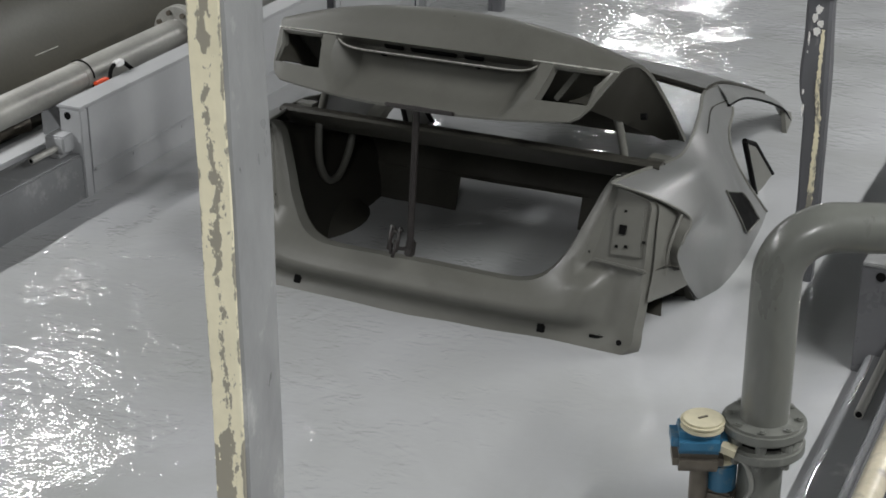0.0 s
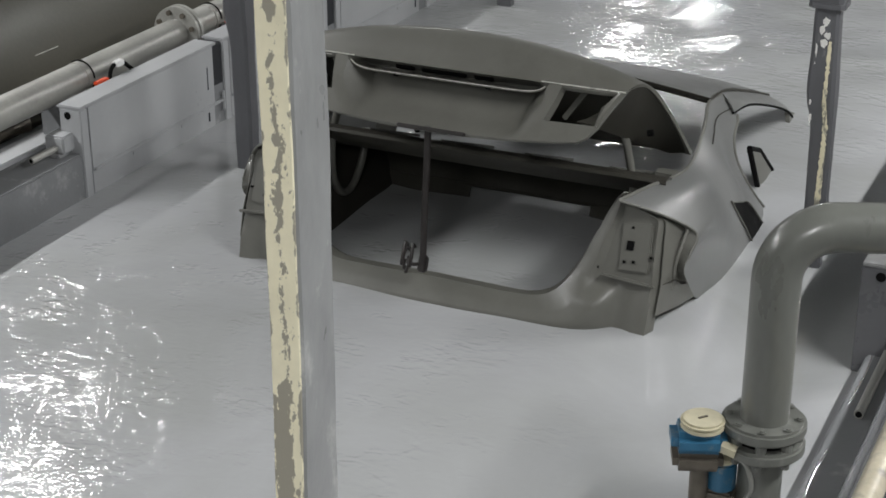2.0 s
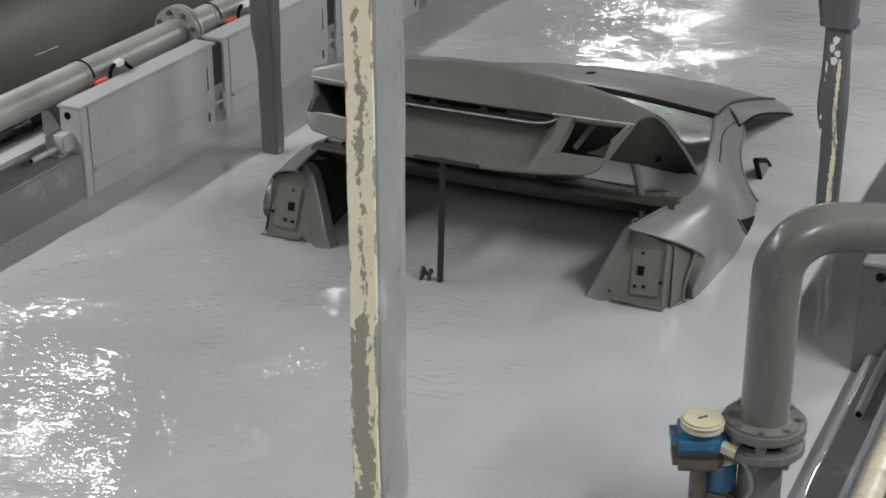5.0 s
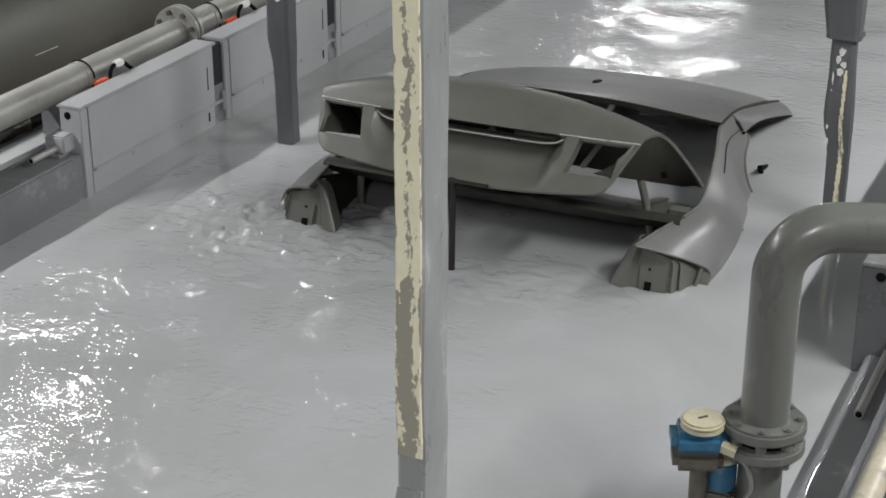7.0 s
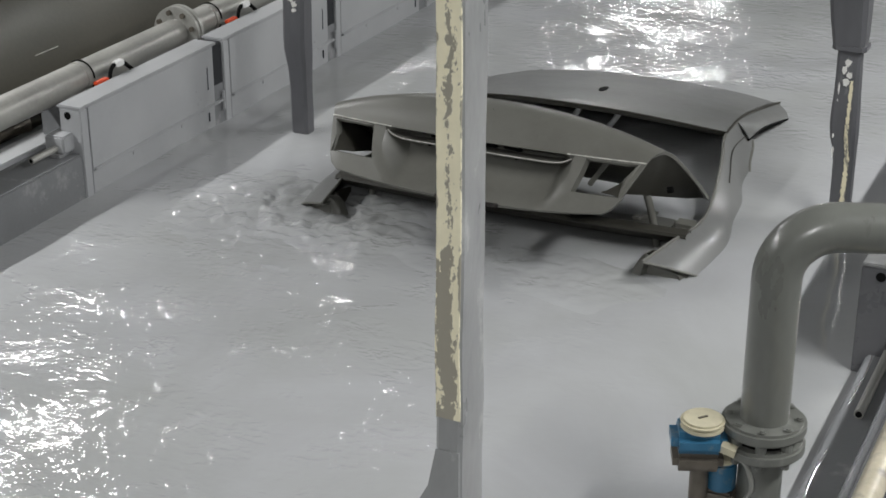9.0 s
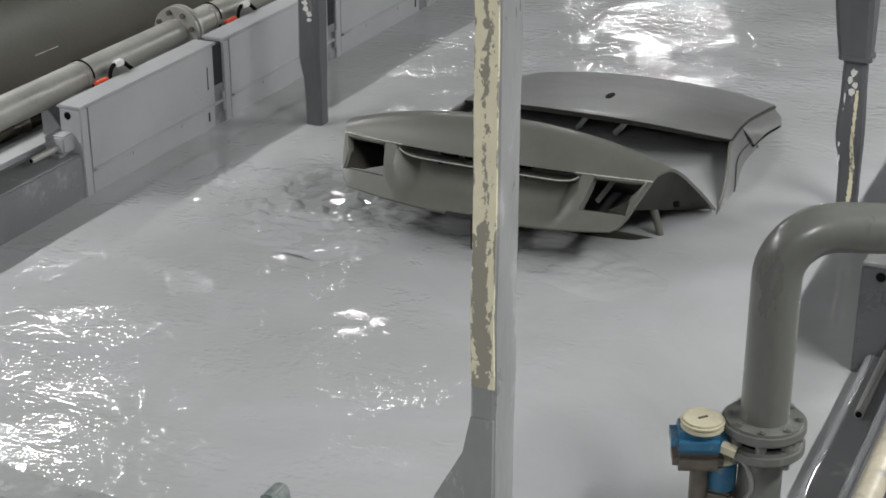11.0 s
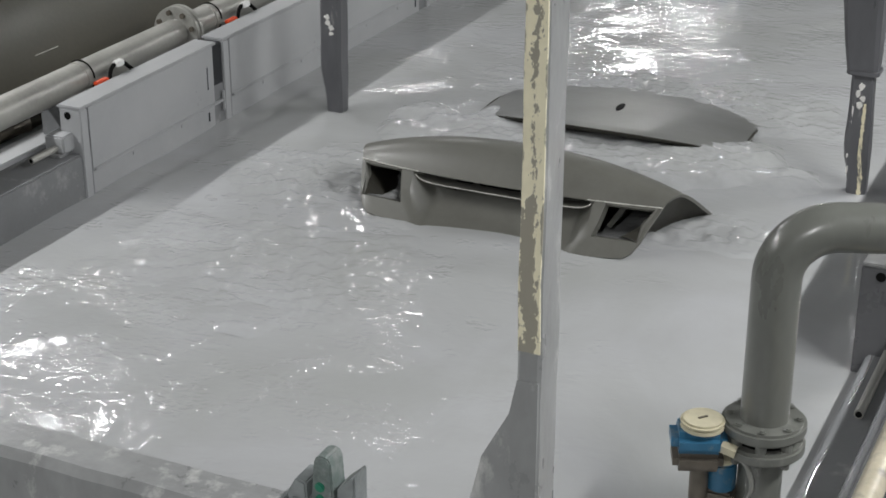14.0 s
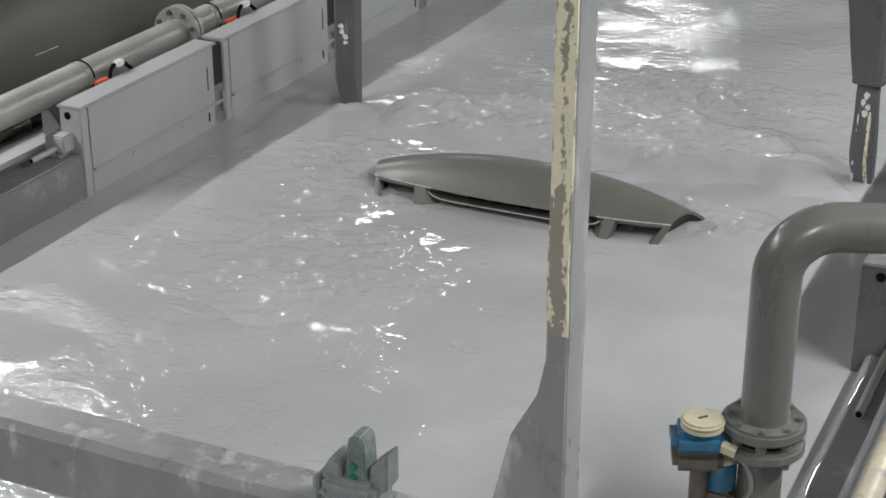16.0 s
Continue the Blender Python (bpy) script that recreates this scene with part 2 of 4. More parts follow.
def thing(name, label, category, group="", kind="", at=None):
    ob = new(name)
    ob.empty_display_size = 0.1
    if at is not None:
        ob.matrix_basis = at
    return tagged(ob, label, category, group, kind)


def box(x0, x1, y0, y1, z0, z1, bevel=0.0, bm=None, m=None):
    b = bmesh.new()
    bmesh.ops.create_cube(b, size=1, matrix=Matrix.Translation(((x0 + x1) / 2, (y0 + y1) / 2, (z0 + z1) / 2)) @ Matrix.Diagonal((x1 - x0, y1 - y0, z1 - z0, 1)))
    if bevel:
        bmesh.ops.bevel(b, geom=b.edges[:], offset=bevel, segments=2, affect="EDGES")
    if m is not None:
        bmesh.ops.transform(b, matrix=m, verts=b.verts)
    return merge(bm, b)


def merge(bm, b):
    if bm is None:
        return b
    me = bpy.data.meshes.new("tmp")
    b.to_mesh(me)
    b.free()
    bm.from_mesh(me)
    bpy.data.meshes.remove(me)
    return bm


def cyl(p0, p1, r, seg=20, bm=None, r2=None, caps=True, bevel=0.0):
    p0, p1 = Vector(p0), Vector(p1)
    b = bmesh.new()
    d = p1 - p0
    bmesh.ops.create_cone(b, cap_ends=caps, segments=seg, radius1=r, radius2=r if r2 is None else r2, depth=d.length,
                          matrix=Matrix.Translation((p0 + p1) / 2) @ d.to_track_quat("Z", "Y").to_matrix().to_4x4())
    if bevel:
        es = [e for e in b.edges if len(e.link_faces) == 2 and any(len(f.verts) > 4 for f in e.link_faces)]
        bmesh.ops.bevel(b, geom=es, offset=bevel, segments=2, affect="EDGES")
    return merge(bm, b)


def spline(pts, n):
    """n points along a smooth curve through pts."""
    pts = [Vector(p) for p in pts]
    q = [pts[0] * 2 - pts[1]] + pts + [pts[-1] * 2 - pts[-2]]
    out = []
    for i in range(n):
        s = i / (n - 1) * (len(pts) - 1)
        k = min(int(s), len(pts) - 2)
        u = s - k
        a, b, c, d = q[k:k + 4]
        out.append(0.5 * ((2 * b) + (c - a) * u + (2 * a - 5 * b + 4 * c - d) * u * u + (3 * b - 3 * c + d - a) * u ** 3))
    return out


def tube(pts, r, n=24, seg=12, bm=None):
    path = spline(pts, n)
    b = bmesh.new()
    rings = []
    s = None
    for i, c in enumerate(path):
        d = (path[min(i + 1, n - 1)] - path[max(i - 1, 0)]).normalized()
        if s is None:
            s = d.cross(Vector((0.13, 0.21, 0.97)) if abs(d.z) < 0.9 else Vector((1, 0.1, 0)))
        s = (s - d * s.dot(d)).normalized()
        w = s.cross(d)
        rings.append([b.verts.new(c + r * (math.cos(a) * s + math.sin(a) * w)) for a in (2 * math.pi * k / seg for k in range(seg))])
    for p, q in zip(rings, rings[1:]):
        for k in range(seg):
            b.faces.new((p[k], p[(k + 1) % seg], q[(k + 1) % seg], q[k]))
    b.faces.new(rings[0][::-1])
    b.faces.new(rings[-1])
    return merge(bm, b)


def sheet(rows, skip=None, bm=None, thick=0.0):
    """A skin through rows of points; skip(i, j) leaves a cell open."""
    b = bmesh.new()
    v = [[b.verts.new(p) for p in row] for row in rows]
    for i in range(len(rows) - 1):
        for j in range(len(rows[0]) - 1):
            if skip and skip(i, j):
                continue
            q = (v[i][j], v[i][j + 1], v[i + 1][j + 1], v[i + 1][j])
            if len({tuple(round(c, 5) for c in w.co) for w in q}) == 4:
                b.faces.new(q)
            else:
                u = []
                for w in q:
                    if not any((w.co - k.co).length < 1e-5 for k in u):
                        u.append(w)
                if len(u) == 3:
                    b.faces.new(u)
    bmesh.ops.delete(b, geom=[w for w in b.verts if not w.link_faces], context="VERTS")
    if thick:
        thicken(b, thick)
    return merge(bm, b)


def thicken(b, t):
    """Give a skin its thickness, with closed edges."""
    bmesh.ops.recalc_face_normals(b, faces=b.faces)
    b.normal_update()
    faces, rim = b.faces[:], [e for e in b.edges if len(e.link_faces) == 1]
    back = {v: b.verts.new(v.co - v.normal * t) for v in b.verts[:]}
    for f in faces:
        b.faces.new([back[v] for v in reversed(f.verts)])
    for e in rim:
        p, q = e.verts
        b.faces.new((p, q, back[q], back[p]))


def mirror(bm):
    b = bm.copy()
    for w in b.verts:
        w.co.x = -w.co.x
    return merge(bm, b)


# ------------------------------------------------------------------ hall and tank
def structure(name, bm, mat, label, category, smooth=False):
    return tagged(part(name, bm, mat, None, label, smooth), label, category, kind="structure")


WL, WR = -3.436, -0.668     # inner faces of the tank's two long walls
structure("floor", box(-9, 5, -6, 24, -1.6, -1.5), CONCRETE, "stained grey concrete hall floor", "floor")
# Unseen walls and ceiling, added to close the hall and bounce lamp light.
structure("wall_west", box(-9.2, -9, -6, 24, -1.6, 4.7), WALLPAINT, "plain grey hall wall, unseen, added to close the hall", "wall")
structure("wall_east", box(5, 5.2, -6, 24, -1.6, 4.7), WALLPAINT, "plain grey hall wall, unseen, added to close the hall", "wall")
structure("wall_north", box(-9.2, 5.2, 24, 24.2, -1.6, 4.7), WALLPAINT, "plain grey hall wall, unseen, added to close the hall", "wall")
structure("wall_south", box(-9.2, 5.2, -6.2, -6, -1.6, 4.7), WALLPAINT, "plain grey hall wall, unseen, added to close the hall", "wall")
structure("ceiling", box(-9.2, 5.2, -6.2, 24.2, 4.7, 4.8), CEIL, "pale sheet-metal hall ceiling, unseen, added to close the hall", "ceiling")

for k, x in enumerate((-3.07, -0.83)):
    structure("conveyor_track_%d" % (k + 1), box(x - 0.2, x + 0.2, -5.5, 22, 4.18, 4.45, 0.02), POST, "grey overhead conveyor track under the ceiling", "conveyor track")
lamp0 = None
for lx, ly, lz, watts in LAMPS:
    if lamp0 is None:
        lamp0 = thing("ceiling_lamp", "long white tube lamp out of view, some added only as fill light", "lamp", "tube lamps", at=spot(lx, ly, lz))
        part("housing", box(-0.14, 0.14, -1.25, 1.25, 0.012, 0.09, 0.01), LAMPBODY, lamp0)
        for sy in (-1, 1):
            part("hanger", cyl((0, sy, 0.09), (0, sy, 1.6), 0.006, 8), STEEL, lamp0)
    else:
        copy_thing(lamp0, spot(lx, ly, lz))


def bath():
    """The bath's surface, with low waves; it is wider than the tank, and slips beneath its rims."""
    rng = np.random.RandomState(4)
    xs = np.linspace(WL - 0.12, WR + 0.10, 104)
    ys = np.concatenate((np.linspace(-4, 0.4, 30)[:-1], np.linspace(0.4, 13, 430), np.linspace(13, 20, 60)[1:]))
    X, Y = np.meshgrid(xs, ys)
    Z = np.zeros_like(X)
    for k in range(46):
        lam = 0.20 * (4 ** rng.rand())
        a = rng.rand() * 2 * math.pi
        Z += 0.0010 * lam * np.sin((X * math.cos(a) + Y * math.sin(a)) * 2 * math.pi / lam + rng.rand() * 6.28) * (0.5 + rng.rand())
    calm = 0.55 + 0.45 * np.sin(X * 1.7 + 1.1 * np.sin(Y * 0.9)) * np.sin(Y * 1.3 + 0.8)
    Z *= 0.25 + calm
    n, m = X.shape
    co = (np.stack((X, Y, Z), -1) * SIZE).reshape(-1, 3)
    i = np.arange(n * m).reshape(n, m)
    f = np.stack((i[:-1, :-1], i[:-1, 1:], i[1:, 1:], i[1:, :-1]), -1).reshape(-1, 4)
    me = bpy.data.meshes.new("water")
    me.from_pydata(co.tolist(), [], f.tolist())
    me.polygons.foreach_set("use_smooth", [True] * len(me.polygons))
    me.materials.append(WATER)
    return tagged(new("water", me), "milky grey paint bath with rippled glossy surface", "water", kind="structure")


water = bath()

# tank shell
structure("tank_wall_west", box(WL - 0.16, WL, -4.2, 20.2, -1.5, 0.165, 0.006), RIM, "grey coated low wall of the dip tank", "tank wall", True)
structure("tank_wall_east", box(WR, WR + 0.10, -4.2, 20.2, -1.5, 0.06, 0.006), RIM, "grey coated rim of the dip tank", "tank wall", True)
structure("tank_wall_south", box(WL - 0.16, WR + 0.1, -4.4, -4.21, -1.5, 0.3), RIM, "grey coated end wall of the dip tank", "tank wall")
structure("tank_wall_north", box(WL - 0.16, WR + 0.1, 20.21, 20.4, -1.5, 0.3), RIM, "grey coated end wall of the dip tank", "tank wall")
structure("walkway_west", box(-3.88, WL - 0.163, -4.2, 20.2, 0.02, 0.10), RIM, "grey walkway along the tank", "walkway")
structure("walkway_east", box(WR + 0.103, 2.6, -4.2, 20.2, -0.12, -0.02), WALK, "grey walkway along the tank", "walkway")


# ------------------------------------------------------------------ splash panels along both walls
def splash_panel(length, s=1, skin=None, post=None):
    skin, post = skin or PANEL, post or PANEL
    t = thing("splash_panel", "grey painted folded steel splash panel on the tank wall", "splash panel", "splash panels")
    def side(name, bm, mat, parent, label=""):
        if s < 0:
            bmesh.ops.scale(bm, vec=(-1, 1, 1), verts=bm.verts)
        return part(name, bm, mat, parent, label)

    side("face", box(-0.012, 0.0, 0.052, length - 0.075, 0.092, 0.322, 0.002), skin, t)
    side("lower_face", box(-0.016, -0.003, 0.052, length - 0.075, -0.3, 0.088, 0.002), skin, t)
    side("shadow_gap", box(-0.02, -0.006, 0.0425, 0.0500, 0.19, 0.322), BLACK, t, "dark gap beside the end post")
    side("top_fold", box(-0.095, 0.003, -0.0, length - 0.052, 0.324, 0.335, 0.003), skin, t)
    side("rib", box(-0.008, 0.011, 0.056, length - 0.02, 0.085, 0.095, 0.004), skin, t)
    bm = box(-0.085, 0.004, 0.0, 0.042, -0.3, 0.3235, 0.003)
    side("end_post", bm, post, t)
    side("hole", cyl((-0.05, -0.0015, 0.30), (-0.05, 0.004, 0.30), 0.014, 14), BLACK, t, "dark bolt hole")
    side("joint_post", box(-0.085, -0.006, length - 0.073, length - 0.002, -0.3, 0.322, 0.003), JOINT, t)
    side("slot", box(-0.009, 0.0025, length - 0.123, length - 0.119, 0.16, 0.25), DARKSTEEL, t, "dark vertical slot")
    side("slot", box(-0.009, 0.0025, length - 0.123, length - 0.119, 0.03, 0.065), DARKSTEEL, t, "dark vertical slot")
    side("clip", box(0.002, 0.012, length - 0.03, length - 0.016, 0.05, 0.13, 0.003), skin, t)
    for yy in (0.3, 0.62):
        side("rivet", cyl((-0.006, yy, 0.07), (0.001, yy, 0.07), 0.006, 8), skin, t)
    return t


first = splash_panel(0.93)
first.matrix_basis = spot(WL + 0.004, 4.385, 0.0)
for k in range(1, 14):
    copy_thing(first, spot(WL + 0.004, 4.385 + 0.925 * k, 0.0))
east = splash_panel(0.93, -1, WETPANEL_SHADED, WETPOST_SHADED)
part("torn_strip", box(.004, .009, .004, .034, .20, .335, .002), DARKSTEEL, east, "dark torn sealing strip")
east.matrix_basis = spot(WR - 0.034, 4.225, 0.0)
for k in range(1, 14):
    copy_thing(east, spot(WR - 0.034, 4.225 + 0.925 * k, 0.0))


# ------------------------------------------------------------------ pipes beyond the west wall
def flange_ring(y, r, t, holes, bm=None):
    bm = cyl((0, y - t / 2, 0), (0, y + t / 2, 0), r, 36, bm, bevel=0.003)
    return bm


def long_pipe():
    t = thing("steel_pipe", "dull stainless steel pipe with a bolted flange", "pipe", at=spot(-3.66, 0, 0.325))
    part("pipe_run", cyl((0, -4, 0), (0, 20, 0), 0.056, 28), STEEL, t)
    for y in (4.69, 5.56, 7.6):
        part("weld_collar", cyl((0, y - 0.012, 0), (0, y + 0.012, 0), 0.0585, 28, bevel=0.002), STEEL, t)
        part("band_clip", tube([(0.060 * math.cos(a), y + 0.02, 0.060 * math.sin(a)) for a in [k * math.pi / 8 for k in range(16)]], 0.003, 40, 6), BLACK, t, "thin black band")
    for y0 in (5.345, 8.9):
        for dy in (0, 0.028):
            fl = part("flange", flange_ring(y0 + dy, 0.104, 0.022, 8), STEEL, t, "round bolted steel flange")
            for k in range(8):
                a = k * math.pi / 4 + 0.3
                part("bolt", cyl((0.082 * math.cos(a), y0 + dy - 0.022, 0.082 * math.sin(a)), (0.082 * math.cos(a), y0 + dy + 0.022, 0.082 * math.sin(a)), 0.011, 6), BRONZE, fl)
    for y in (3.9, 4.55, 5.5, 6.6):
        part("pipe_stand", box(-0.05, 0.05, y - 0.03, y + 0.03, -0.224, -0.05, 0.006), RIM, t)
    return t


long_pipe()


def small_pipes():
    t = thing("conduit_pipe", "thin grey conduit pipe with an open end", "pipe", at=spot(-3.50, 0, 0.195))
    part("run", cyl((0, 4.19, 0), (0, 4.375, 0), 0.012, 14), STEEL, t)
    part("bore", cyl((0, 4.1895, 0), (0, 4.1915, 0), 0.008, 12), BLACK, t, "dark open pipe end")
    t2 = thing("pipe_bracket", "grey steel angle bracket on the tank wall", "bracket", at=spot(-3.515, 4.36, 0.165))
    part("foot", box(-0.05, 0.04, -0.05, 0.05, 0.0, 0.012, 0.002), RIM, t2)
    part("block", box(-0.03, 0.05, -0.035, 0.045, 0.012, 0.075, 0.006), PANEL, t2)
    t3 = thing("cable_tray", "grey metal cable tray beside the tank wall", "cable tray", at=spot(-3.70, 0, 0.10))
    part("tray", box(-0.05, 0.06, 1.5, 9, 0.0, 0.055, 0.004), PANEL, t3)
    t4 = thing("pipe_elbow", "grimy bronze pipe elbow below the steel pipe", "pipe fitting", at=spot(-3.82, 4.45, 0.10))
    part("elbow", tube([(0, -0.25, 0.06), (0, 0.0, 0.08), (0.03, 0.06, 0.09)], 0.035, 14, 14), BRONZE, t4)
    part("union_nut", cyl((0.0, 0.03, 0.085), (0.035, 0.085, 0.092), 0.045, 8), BRONZE, t4)
    for yy in (4.69, 5.58):
        v = thing("valve", "small ball valve with an orange lever handle", "valve", "orange valves", at=spot(-3.545, yy, 0.20))
        part("body", cyl((0, -0.04, 0.09), (0, 0.04, 0.09), 0.02, 14), STEEL, v)
        part("stem", cyl((0, 0, -0.06), (0, 0, 0.125), 0.010, 10), STEEL, v)
        part("lever", box(-0.012, 0.012, -0.05, 0.02, 0.123, 0.138, 0.004), ORANGE, v, "orange lever")
        part("hose", tube([(0, 0.03, 0.10), (-0.005, 0.06, 0.16), (0, 0.12, 0.165), (0.005, 0.2, 0.10)], 0.008, 18, 8), BLACK, v, "black hose")
        part("hose_end", box(-0.015, 0.012, 0.075, 0.12, 0.158, 0.180, 0.004), LAMPBODY, v, "white hose clip")


small_pipes()
duct = thing("storage_tank", "large dark horizontal cylindrical tank beyond the pipes", "tank", at=spot(-4.75, 0, 0.10))
part("shell", cyl((0, -4, 0), (0, 20, 0), 0.85, 64), DARK_TANK, duct)
part("scratch", tube([(.8162, 4.80, .243), (.8162, 4.87, .2425), (.8162, 4.94, .242)], .0016, 8, 6), BRIGHT_LINE, duct, "thin pale scratch")
for yy in (1.5, 7.2, 12):
    part("seam_band", cyl((0, yy - 0.02, 0), (0, yy + 0.02, 0), 0.853, 64), DARK_TANK, duct)
for yy in (0, 6, 12, 18):
    part("saddle", box(-0.5, 0.5, yy - 0.1, yy + 0.1, -1.6, -0.66), RIM, duct)


# ------------------------------------------------------------------ grey pipe with its flow meter, beside the east wall
PX, PY = -0.732, 3.305
def bath_pipe():
    t = thing("bent_pipe", "grey coated pipe bending down into the bath", "pipe", at=spot(PX, PY, 0))
    R, r = 0.125, 0.0555
    ux, uy = 0.93, 0.37
    pts = [(0, 0, 0.30), (0, 0, 0.45), (0, 0, 0.62)]
    for k in range(0, 9):
        a = k / 8 * math.pi / 2
        pts.append((ux * R * (1 - math.cos(a)), uy * R * (1 - math.cos(a)), 0.665 + R * math.sin(a)))
    pts += [(ux * 0.18, uy * 0.18, 0.79), (ux * 0.235, uy * 0.235, 0.79)]
    part("upper_pipe", tube(pts, r, 70, 32), PIPE_GREY, t)
    part("outer_run", cyl((ux * 0.236, uy * 0.236, 0.79), (ux * 1.6, uy * 1.6, 0.79), r - 0.0006, 32), BROWNSTEEL, t, "brown stained steel run")
    part("weld_seam", tube([(ux * 0.235 + (-uy) * 0.0555 * math.cos(a), uy * 0.235 + ux * 0.0555 * math.cos(a), 0.79 + 0.0555 * math.sin(a)) for a in [k * math.pi / 8 for k in range(17)]], 0.0025, 50, 6), BRONZE, t, "dark weld seam")
    part("lower_pipe", cyl((0, 0, -0.5), (0, 0, 0.25), 0.052, 32), PIPE_GREY, t)
    for k, z in enumerate((0.236, 0.287)):
        fl = part("flange", cyl((0, 0, z), (0, 0, z + 0.032), 0.097, 40, bevel=0.007), PIPE_GREY, t)
        for j in range(8):
            a = j * math.pi / 4 + 0.2
            x, y = 0.079 * math.cos(a), 0.079 * math.sin(a)
            part("bolt", cyl((x, y, z - 0.016 if k == 0 else z + 0.031), (x, y, z + .001 if k == 0 else z + 0.040), 0.010, 10, bevel=0.003), PIPE_GREY, fl)
    part("gasket", cyl((0, 0, 0.268), (0, 0, 0.287), 0.07, 32), BLACK, t)
    for j in range(8):
        a = j * math.pi / 4 + 0.2
        x, y = 0.079 * math.cos(a), 0.079 * math.sin(a)
        part("stud", cyl((x, y, 0.268), (x, y, 0.287), 0.013, 10), PIPE_GREY, t)
    return t


bath_pipe()


def flow_meter():
    t = thing("flow_meter", "blue flow meter head with a dirty cream cap", "flow meter", at=spot(PX - 0.124, PY - 0.070, 0.195))
    part("cap", cyl((0, 0, 0.113), (0, 0, 0.128), 0.051, 32, bevel=0.006), LIDCREAM, t, "dirty cream round cap")
    part("cap_rim", cyl((0, 0, 0.105), (0, 0, 0.114), 0.050, 32), LIDCREAM, t)
    part("cap_mark", box(-0.003, 0.003, -0.012, 0.012, 0.1275, 0.1300, m=pose(0, 0, 0, 0, 0, -40)), BRONZE, t)
    part("head", box(-0.072, 0.056, -0.050, 0.050, 0.050, 0.106, 0.018, m=pose(0, 0, 0, 0, 0, 22)), BLUE, t)
    part("lower_housing", box(-0.066, 0.050, -0.045, 0.045, 0.004, 0.052, 0.014, m=pose(0, 0, 0, 0, 0, 22)), BRONZE, t)
    part("neck", cyl((0, 0, -0.25), (0, 0, 0.014), 0.022, 18), BRONZE, t, "brown stem")
    part("side_unit", cyl((0.045, 0.03, -0.06), (0.045, 0.03, 0.012), 0.034, 20, bevel=0.004), BLUE, t)
    part("side_cap", cyl((0.045, 0.03, 0.0122), (0.045, 0.03, 0.024), 0.033, 20, bevel=0.003), LIDCREAM, t)
    part("side_base", box(0.0, 0.08, 0.0, 0.06, -0.12, -0.06, 0.006), BRONZE, t)
    part("cable_gland", cyl((0.05, -0.01, 0.07), (0.085, -0.01, 0.062), 0.017, 6), LIDCREAM, t)
    part("cable", tube([(0.08, -0.01, 0.062), (0.115, -0.015, 0.03), (0.125, -0.01, -0.03), (0.09, 0.0, -0.09), (0.06, 0.0, -0.12)], 0.006, 24, 8), CABLE, t, "grey cable")
    part("arm", cyl((0.0, 0.0, -0.18), (0.13, 0.075, -0.18), 0.02, 12), BRONZE, t)
    return t


flow_meter()


# ------------------------------------------------------------------ east rim: drip channel, tubes, rail
def east_rim():
    t = thing("rim_tube", "thin shiny steel tube lying along the tank rim", "tube", at=spot(-0.610, 0, 0.074))
    part("run", cyl((0, 3.85, 0), (0, 12, 0), 0.013, 14), STEEL, t)
    part("bore", cyl((0, 3.8485, 0), (0, 3.851, 0), 0.009, 12), BLACK, t, "dark open tube end")
    # Shiny bead added in place of the glint on the wet rim edge.
    bead = thing("rim_glint", "thin bright bead put in for the glint on the wet tank rim", "drip edge", at=spot(-0.648, 0, 0.058))
    part("bead", tube([(0.003 * math.sin(k * 2.1), 2.2 + k * 0.12, 0.002 * math.sin(k * 1.3)) for k in range(50)], 0.0026, 260, 8), STEEL_GLINT, bead)
    t = thing("drip_channel", "grey sheet steel drip channel along the rim", "channel", at=spot(-0.583, 0, -0.02))
    part("bed", box(0.017, 0.137, -2, 14, 0.0, 0.03, 0.004), WALK, t)
    part("lip", box(0.132, 0.139, -2, 14, 0.03, 0.07, 0.002), WALK, t)
    # Beige rail placed along the camera's sight line, low enough to shade no water.
    t = thing("guard_rail", "worn beige painted handrail, set low to fit the camera's view", "guard rail", at=spot(0, 0, 0))
    part("rail", cyl((-0.452, 0.6, 0.30), (-0.452, 8, 0.30), 0.030, 24), RAIL, t)
    for yy in (1.9, 4.6, 7.3):
        part("foot_post", cyl((-0.452, yy, -0.02), (-0.452, yy, 0.28), 0.016, 14), RAIL, t)



east_rim()


# ------------------------------------------------------------------ the car body
unit[0] = 1       # the car is drawn in metres


def section_rows(rows, n_rows, n_cols):
    """Refine rows of points both ways."""
    fine = [spline(r, n_cols) for r in rows]
    cols = [spline([r[j] for r in fine], n_rows) for j in range(n_cols)]
    return [[cols[j][i] for j in range(n_cols)] for i in range(n_rows)]


